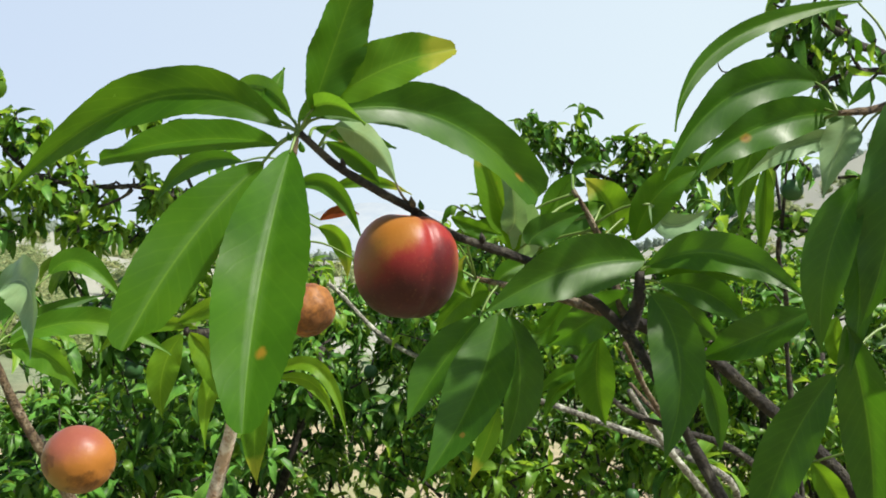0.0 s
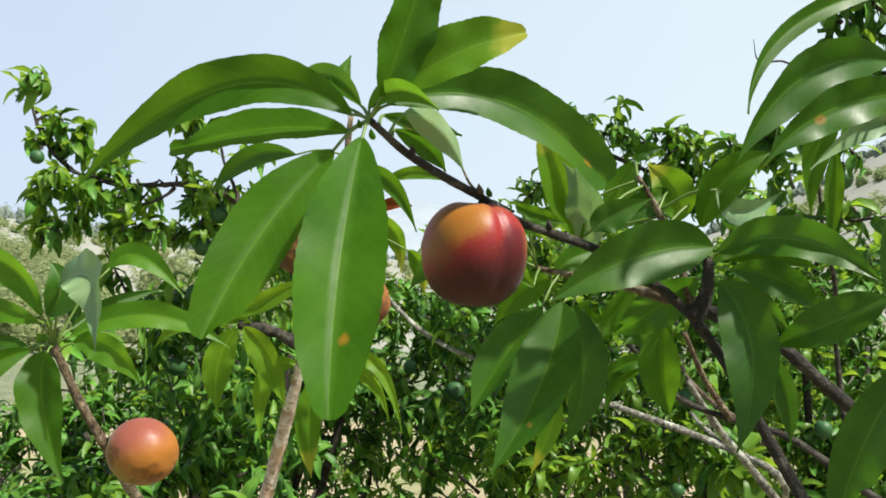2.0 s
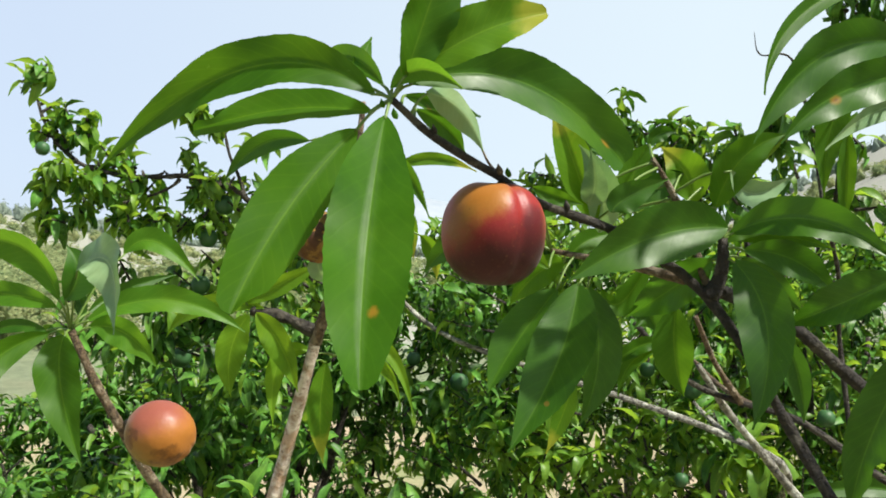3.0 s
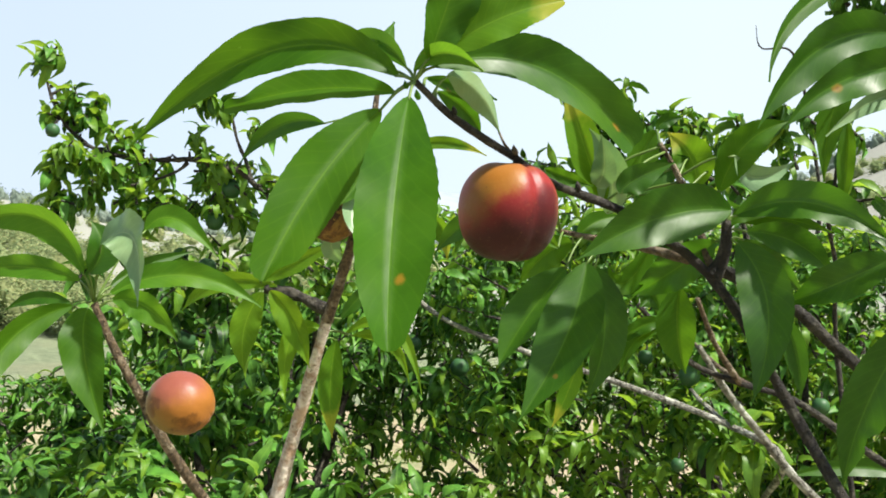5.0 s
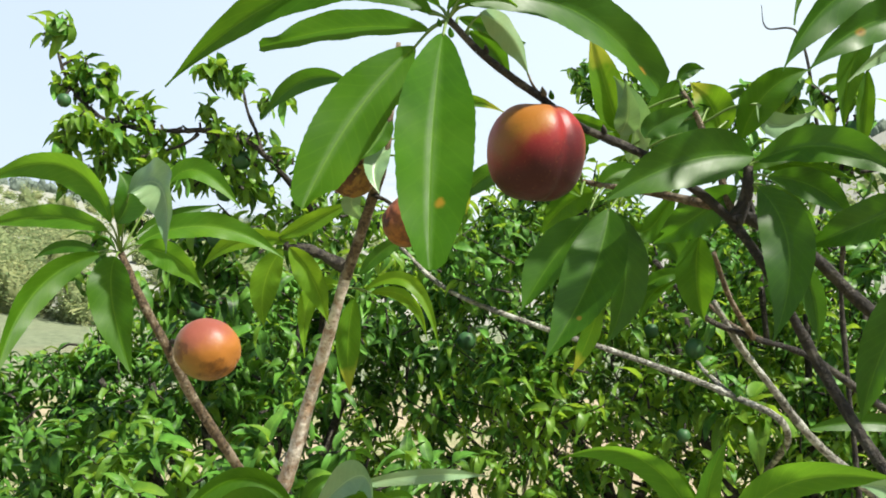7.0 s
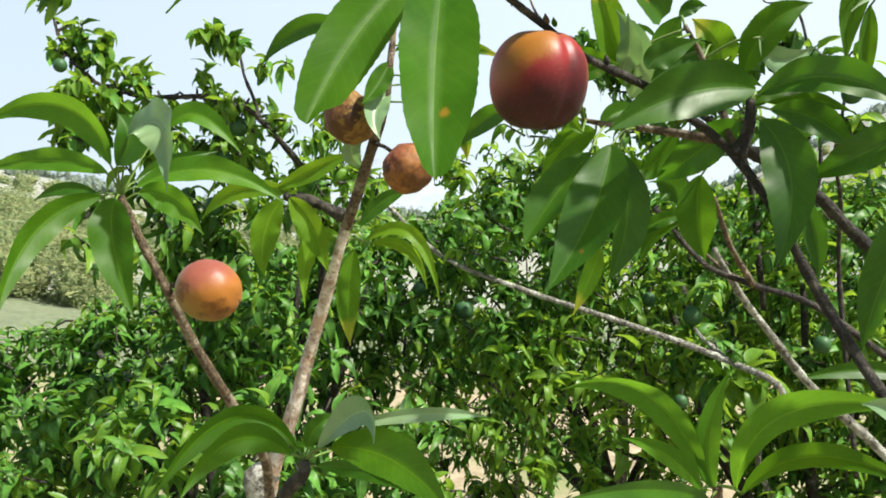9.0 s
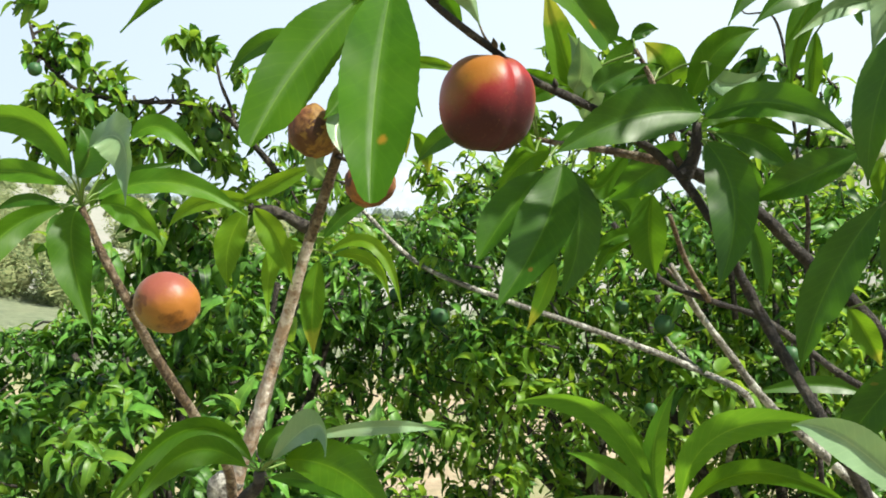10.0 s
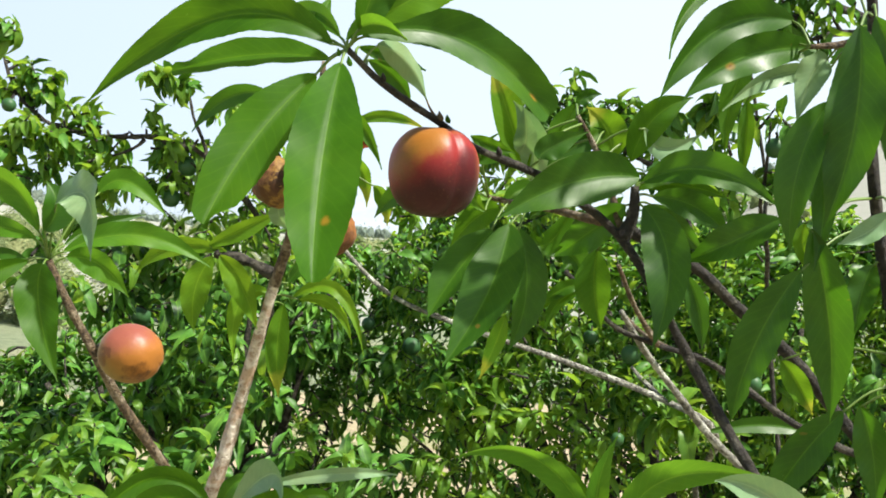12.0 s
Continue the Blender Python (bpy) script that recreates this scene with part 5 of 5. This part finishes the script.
leaf(limb_brow, (0.1203, 0.5123, 1.2664), (0.1501, 0.4733, 1.3016), (0.1906, 0.4243, 1.2940), 0.0149, (-0.78, -0.51, 0.35), leaf_young)
leaf(limb_brow, (0.1013, 0.5117, 1.2616), (0.0515, 0.4606, 1.2816), (-0.0058, 0.4092, 1.2884), 0.0124, (0.70, -0.72, 0.04), leaf_green)
leaf(limb_brow, (0.2121, 0.4141, 1.3046), (0.1669, 0.3941, 1.3388), (0.1338, 0.3841, 1.3483), 0.0209, (0.26, -0.95, -0.18), leaf_pale)
leaf(limb_node, (0.1147, 0.4950, 1.5180), (0.0693, 0.4792, 1.5116), (0.0203, 0.4692, 1.4855), 0.0317, (0.23, -0.97, 0.11), leaf_green)
leaf(limb_node, (0.1076, 0.5006, 1.5000), (0.0892, 0.5210, 1.4828), (0.0676, 0.5513, 1.4639), 0.0242, (-0.62, -0.72, -0.32), leaf_green)
leaf(limb_node, (0.1170, 0.4909, 1.4990), (0.1298, 0.4728, 1.4606), (0.1193, 0.4647, 1.4086), 0.0283, (-0.38, -0.89, 0.25), leaf_green)
leaf(limb_node, (0.1170, 0.4952, 1.5149), (0.1522, 0.4707, 1.5216), (0.1905, 0.4526, 1.4984), 0.0226, (-0.44, -0.86, 0.24), leaf_green)
leaf(limb_node, (0.1171, 0.5003, 1.5125), (0.1467, 0.5009, 1.5144), (0.1775, 0.5020, 1.5067), 0.0105, (0.00, -0.97, -0.24), leaf_young)
leaf(limb_node, (0.1915, 0.4529, 1.4920), (0.1673, 0.4629, 1.4777), (0.1414, 0.4830, 1.4630), 0.0223, (-0.56, -0.82, 0.12), leaf_green)
leaf(limb_node, (0.1222, 0.4907, 1.5054), (0.1517, 0.4917, 1.4997), (0.1752, 0.4930, 1.4803), 0.0186, (-0.03, -0.99, -0.15), leaf_green)
leaf(limb_node, (0.1237, 0.5010, 1.5013), (0.1445, 0.5120, 1.4886), (0.1691, 0.5234, 1.4688), 0.0146, (0.07, -0.87, -0.49), leaf_green)
leaf(limb_node, (0.1015, 0.5618, 1.4709), (0.1006, 0.5630, 1.4412), (0.1073, 0.5644, 1.4124), 0.0258, (-0.35, -0.94, -0.08), leaf_young)
leaf(limb_node, (0.1048, 0.6131, 1.4446), (0.0844, 0.6128, 1.4394), (0.0661, 0.6130, 1.4240), 0.0112, (-0.07, -0.99, 0.14), leaf_young)
leaf(limb_node, (0.1010, 0.6132, 1.4389), (0.0815, 0.6132, 1.4283), (0.0732, 0.6140, 1.4056), 0.0098, (-0.15, -0.98, 0.10), leaf_young)
leaf(limb_nodc, (0.0223, 0.5395, 1.4814), (-0.0026, 0.5303, 1.4491), (-0.0209, 0.5212, 1.4178), 0.0273, (-0.28, -0.85, 0.44), leaf_green)
leaf(limb_nodc, (0.0328, 0.5196, 1.4850), (0.0192, 0.5011, 1.4395), (-0.0099, 0.4825, 1.3900), 0.0347, (-0.09, -0.91, 0.39), leaf_green)
leaf(limb_nodc, (0.0407, 0.5398, 1.4832), (0.0486, 0.5419, 1.4387), (0.0369, 0.5435, 1.3956), 0.0263, (0.32, -0.95, -0.05), leaf_green)
leaf(limb_nodc, (0.0296, 0.5640, 1.4983), (0.0116, 0.5689, 1.4905), (-0.0063, 0.5794, 1.4686), 0.0196, (-0.26, -0.95, -0.17), leaf_young)
leaf(limb_nodc, (-0.0260, 0.5908, 1.5175), (-0.0468, 0.6002, 1.5101), (-0.0661, 0.6095, 1.4899), 0.0165, (-0.23, -0.93, -0.29), leaf_green)
leaf(limb_nodc, (0.0376, 0.5815, 1.4192), (0.0311, 0.5812, 1.3973), (0.0199, 0.5807, 1.3704), 0.0130, (-0.13, -0.99, 0.07), leaf_gold)
leaf(limb_nodc, (0.0324, 0.5639, 1.5013), (0.0436, 0.5687, 1.5126), (0.0632, 0.5789, 1.5188), 0.0140, (0.32, -0.92, 0.22), leaf_young)
leaf(limb_nodc, (0.0019, 0.5270, 1.5295), (0.0206, 0.5272, 1.5351), (0.0392, 0.5272, 1.5450), 0.0139, (0.09, -0.98, -0.20), leaf_young)
leaf(limb_mid, (0.0435, 0.5245, 1.5218), (0.0284, 0.5145, 1.5584), (0.0147, 0.5046, 1.5963), 0.0214, (0.09, -0.97, -0.22), leaf_gold)
leaf(limb_mid, (0.0470, 0.5345, 1.5168), (0.0460, 0.5145, 1.5426), (0.0305, 0.5046, 1.5666), 0.0203, (-0.04, -0.85, -0.52), leaf_pale)
leaf(limb_mid, (0.0693, 0.5445, 1.5296), (0.0701, 0.5446, 1.5549), (0.0816, 0.5446, 1.5756), 0.0210, (0.06, -1.00, -0.01), leaf_young)
leaf(limb_mid, (0.1043, 0.5346, 1.5354), (0.0996, 0.5346, 1.5550), (0.0848, 0.5346, 1.5704), 0.0251, (-0.10, -0.99, -0.05), leaf_gold)
leaf(limb_mid, (0.1130, 0.5146, 1.5308), (0.1250, 0.5046, 1.5588), (0.1508, 0.5047, 1.5740), 0.0213, (-0.16, -0.98, -0.08), leaf_young)
leaf(limb_mid, (0.0790, 0.5446, 1.5727), (0.0865, 0.5447, 1.5805), (0.0969, 0.5447, 1.5817), 0.0096, (0.06, -0.99, -0.11), leaf_green)
leaf(limb_mid, (0.0989, 0.5346, 1.5542), (0.0784, 0.5346, 1.5426), (0.0551, 0.5345, 1.5248), 0.0160, (0.03, -1.00, -0.03), leaf_green)
leaf(limb_mid, (0.1191, 0.5046, 1.5523), (0.1354, 0.5146, 1.5402), (0.1634, 0.5247, 1.5533), 0.0154, (0.41, -0.89, -0.21), leaf_pale)
leaf(limb_mid, (0.0802, 0.5444, 1.5009), (0.0620, 0.5444, 1.4729), (0.0499, 0.5444, 1.4840), 0.0162, (-0.01, -1.00, 0.02), leaf_young)
leaf(limb_mid, (0.0804, 0.6044, 1.4682), (0.0913, 0.6044, 1.4644), (0.0974, 0.6043, 1.4518), 0.0244, (-0.11, -0.99, -0.11), leaf_green)
leaf(limb_up, (0.2301, 0.4764, 1.6665), (0.1479, 0.4558, 1.6347), (0.1158, 0.4373, 1.5823), 0.0107, (0.24, -0.96, 0.12), leaf_young)
leaf(limb_up, (0.2017, 0.4678, 1.6179), (0.1470, 0.4471, 1.6039), (0.1107, 0.4382, 1.5576), 0.0270, (0.40, -0.90, -0.15), leaf_green)
leaf(limb_up, (0.2187, 0.4689, 1.6010), (0.1626, 0.4481, 1.5881), (0.1245, 0.4385, 1.5579), 0.0223, (0.33, -0.94, -0.07), leaf_ring)
leaf(limb_up, (0.2336, 0.4898, 1.5889), (0.1952, 0.4791, 1.5847), (0.1590, 0.4693, 1.5595), 0.0128, (0.32, -0.93, -0.17), leaf_pale)
leaf(limb_up, (0.1952, 0.5148, 1.6081), (0.1809, 0.5148, 1.5798), (0.1768, 0.5146, 1.5383), 0.0162, (-0.28, -0.96, 0.08), leaf_young)
leaf(limb_up, (0.1950, 0.5248, 1.5791), (0.1943, 0.5247, 1.5527), (0.1926, 0.5246, 1.5207), 0.0107, (-0.36, -0.93, 0.02), leaf_young)
leaf(limb_up, (0.2269, 0.4749, 1.5964), (0.2171, 0.4748, 1.5857), (0.2082, 0.4747, 1.5545), 0.0195, (-0.28, -0.95, 0.13), leaf_pale)
leaf(limb_rt, (0.2081, 0.4291, 1.5598), (0.1913, 0.4300, 1.5196), (0.1908, 0.4358, 1.4719), 0.0234, (-0.49, -0.87, 0.03), leaf_green)
leaf(limb_rt, (0.2191, 0.4183, 1.6020), (0.2183, 0.4193, 1.5438), (0.2079, 0.4304, 1.4857), 0.0306, (-0.50, -0.86, -0.04), leaf_green)
leaf(limb_rt, (0.2279, 0.4181, 1.6072), (0.2463, 0.4188, 1.5531), (0.2492, 0.4296, 1.4990), 0.0284, (-0.47, -0.86, -0.18), leaf_green)
leaf(limb_rt, (0.2051, 0.4404, 1.4860), (0.2230, 0.4512, 1.4272), (0.2301, 0.4620, 1.3681), 0.0263, (-0.38, -0.89, -0.24), leaf_green)
leaf(limb_rt, (0.2001, 0.4409, 1.4612), (0.1783, 0.4519, 1.4150), (0.1691, 0.4628, 1.3648), 0.0253, (-0.48, -0.88, -0.04), leaf_green, bite=(-1, 0.72, 0.05, 0.45))
leaf(limb_rt, (0.2527, 0.4917, 1.3708), (0.2301, 0.5026, 1.3366), (0.2112, 0.5135, 1.2961), 0.0246, (-0.50, -0.87, 0.02), leaf_green)
leaf(limb_rt, (0.2737, 0.5115, 1.3721), (0.2839, 0.5119, 1.3393), (0.2874, 0.5125, 1.3012), 0.0220, (-0.42, -0.90, -0.09), leaf_green)
leaf(limb_rt, (0.2272, 0.5316, 1.3992), (0.2398, 0.5317, 1.3815), (0.2510, 0.5319, 1.3611), 0.0158, (-0.24, -0.96, -0.16), leaf_gold)
leaf(limb_rt, (0.1589, 0.5315, 1.4548), (0.1682, 0.5318, 1.4307), (0.1718, 0.5322, 1.4024), 0.0139, (-0.27, -0.96, -0.08), leaf_green)
leaf(limb_rt, (0.2476, 0.4297, 1.4973), (0.2333, 0.4301, 1.4845), (0.2165, 0.4304, 1.4772), 0.0132, (-0.14, -0.98, 0.18), leaf_pale)
leaf(limb_rt, (0.2056, 0.4503, 1.4898), (0.2052, 0.4506, 1.4744), (0.2155, 0.4507, 1.4577), 0.0100, (-0.52, -0.84, -0.17), leaf_gold)
leaf(limb_rt, (0.2036, 0.4393, 1.5531), (0.2121, 0.4399, 1.5115), (0.2075, 0.4408, 1.4609), 0.0161, (-0.42, -0.91, -0.03), leaf_green)
leaf(limb_rt, (0.3376, 0.7317, 1.3118), (0.2925, 0.7322, 1.3183), (0.2350, 0.7331, 1.3064), 0.0152, (-0.02, -0.98, 0.19), leaf_green)
leaf(limb_rt, (0.2631, 0.4800, 1.4665), (0.2566, 0.4804, 1.4481), (0.2524, 0.4809, 1.4189), 0.0174, (-0.44, -0.90, 0.08), leaf_green)
leaf(limb_top, (-0.0900, 0.4108, 1.5779), (-0.0879, 0.4205, 1.5930), (-0.0842, 0.4303, 1.6087), 0.0085, (0.45, -0.79, 0.41), leaf_young)
leaf(limb_mid, (0.0458, 0.4761, 1.5245), (0.0538, 0.4762, 1.5329), (0.0765, 0.4766, 1.5435), 0.0162, (0.01, -1.00, 0.01), leaf_green)
leaf(limb_mid, (0.0366, 0.5157, 1.5330), (0.0401, 0.5056, 1.5426), (0.0362, 0.4950, 1.5619), 0.0152, (-0.16, -0.80, -0.58), leaf_pale)
leaf(limb_mid, (0.1201, 0.5379, 1.5486), (0.1271, 0.5378, 1.5617), (0.1415, 0.5380, 1.5713), 0.0140, (-0.08, -0.99, 0.08), leaf_young)
leaf(limb_node, (0.1148, 0.4986, 1.5095), (0.1299, 0.4988, 1.5185), (0.1607, 0.4997, 1.5205), 0.0098, (0.02, -1.00, 0.01), leaf_young)
leaf(limb_nodc, (0.0026, 0.4945, 1.5403), (0.0165, 0.4950, 1.5346), (0.0320, 0.4956, 1.5309), 0.0091, (-0.01, -0.99, -0.14), leaf_young)
leaf(limb_nodc, (0.0167, 0.5360, 1.4938), (0.0071, 0.5355, 1.5064), (0.0122, 0.5353, 1.5195), 0.0091, (-0.09, -1.00, -0.04), leaf_gold)

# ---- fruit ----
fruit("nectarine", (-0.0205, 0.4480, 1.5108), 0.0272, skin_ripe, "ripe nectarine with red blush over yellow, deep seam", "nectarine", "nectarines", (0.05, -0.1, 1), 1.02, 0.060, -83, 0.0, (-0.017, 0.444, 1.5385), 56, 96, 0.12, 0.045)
fruit("nectarine", (-0.2385, 0.5710, 1.3800), 0.0217, skin_orange, "orange nectarine with pink top and brown scratches", "nectarine", "nectarines", (-0.93, 0.30, 0.18), 1.10, 0.03, 215, 0.012, (-0.2775, 0.611, 1.3800), 40, 64)
fruit("nectarine", (-0.1560, 0.6790, 1.5200), 0.0225, skin_rotten, "shrivelled brown rotting nectarine hanging on its shoot", "nectarine", "nectarines", (0.5, 0, 0.8), 0.98, 0.05, 100, 0.06, (-0.128, 0.673, 1.532), 40, 64)
fruit("nectarine", (-0.1070, 0.6740, 1.4790), 0.0213, skin_spoilt, "orange nectarine with dark rotten patches", "nectarine", "nectarines", (-0.6, 0.1, 0.6), 0.98, 0.05, 200, 0.05, (-0.1385, 0.690, 1.501), 40, 64)
for place, r in PLUMS:
    p = Vector(place)
    fruit("plum", p, r, skin_plum, "unripe dull green plum hanging among the leaves", "plum", "green plums", (0.1, 0.1, 1), 1.04, 0.05, 30, 0.0, p + Vector((0.004, 0.008, r * 1.6)), 16, 24)
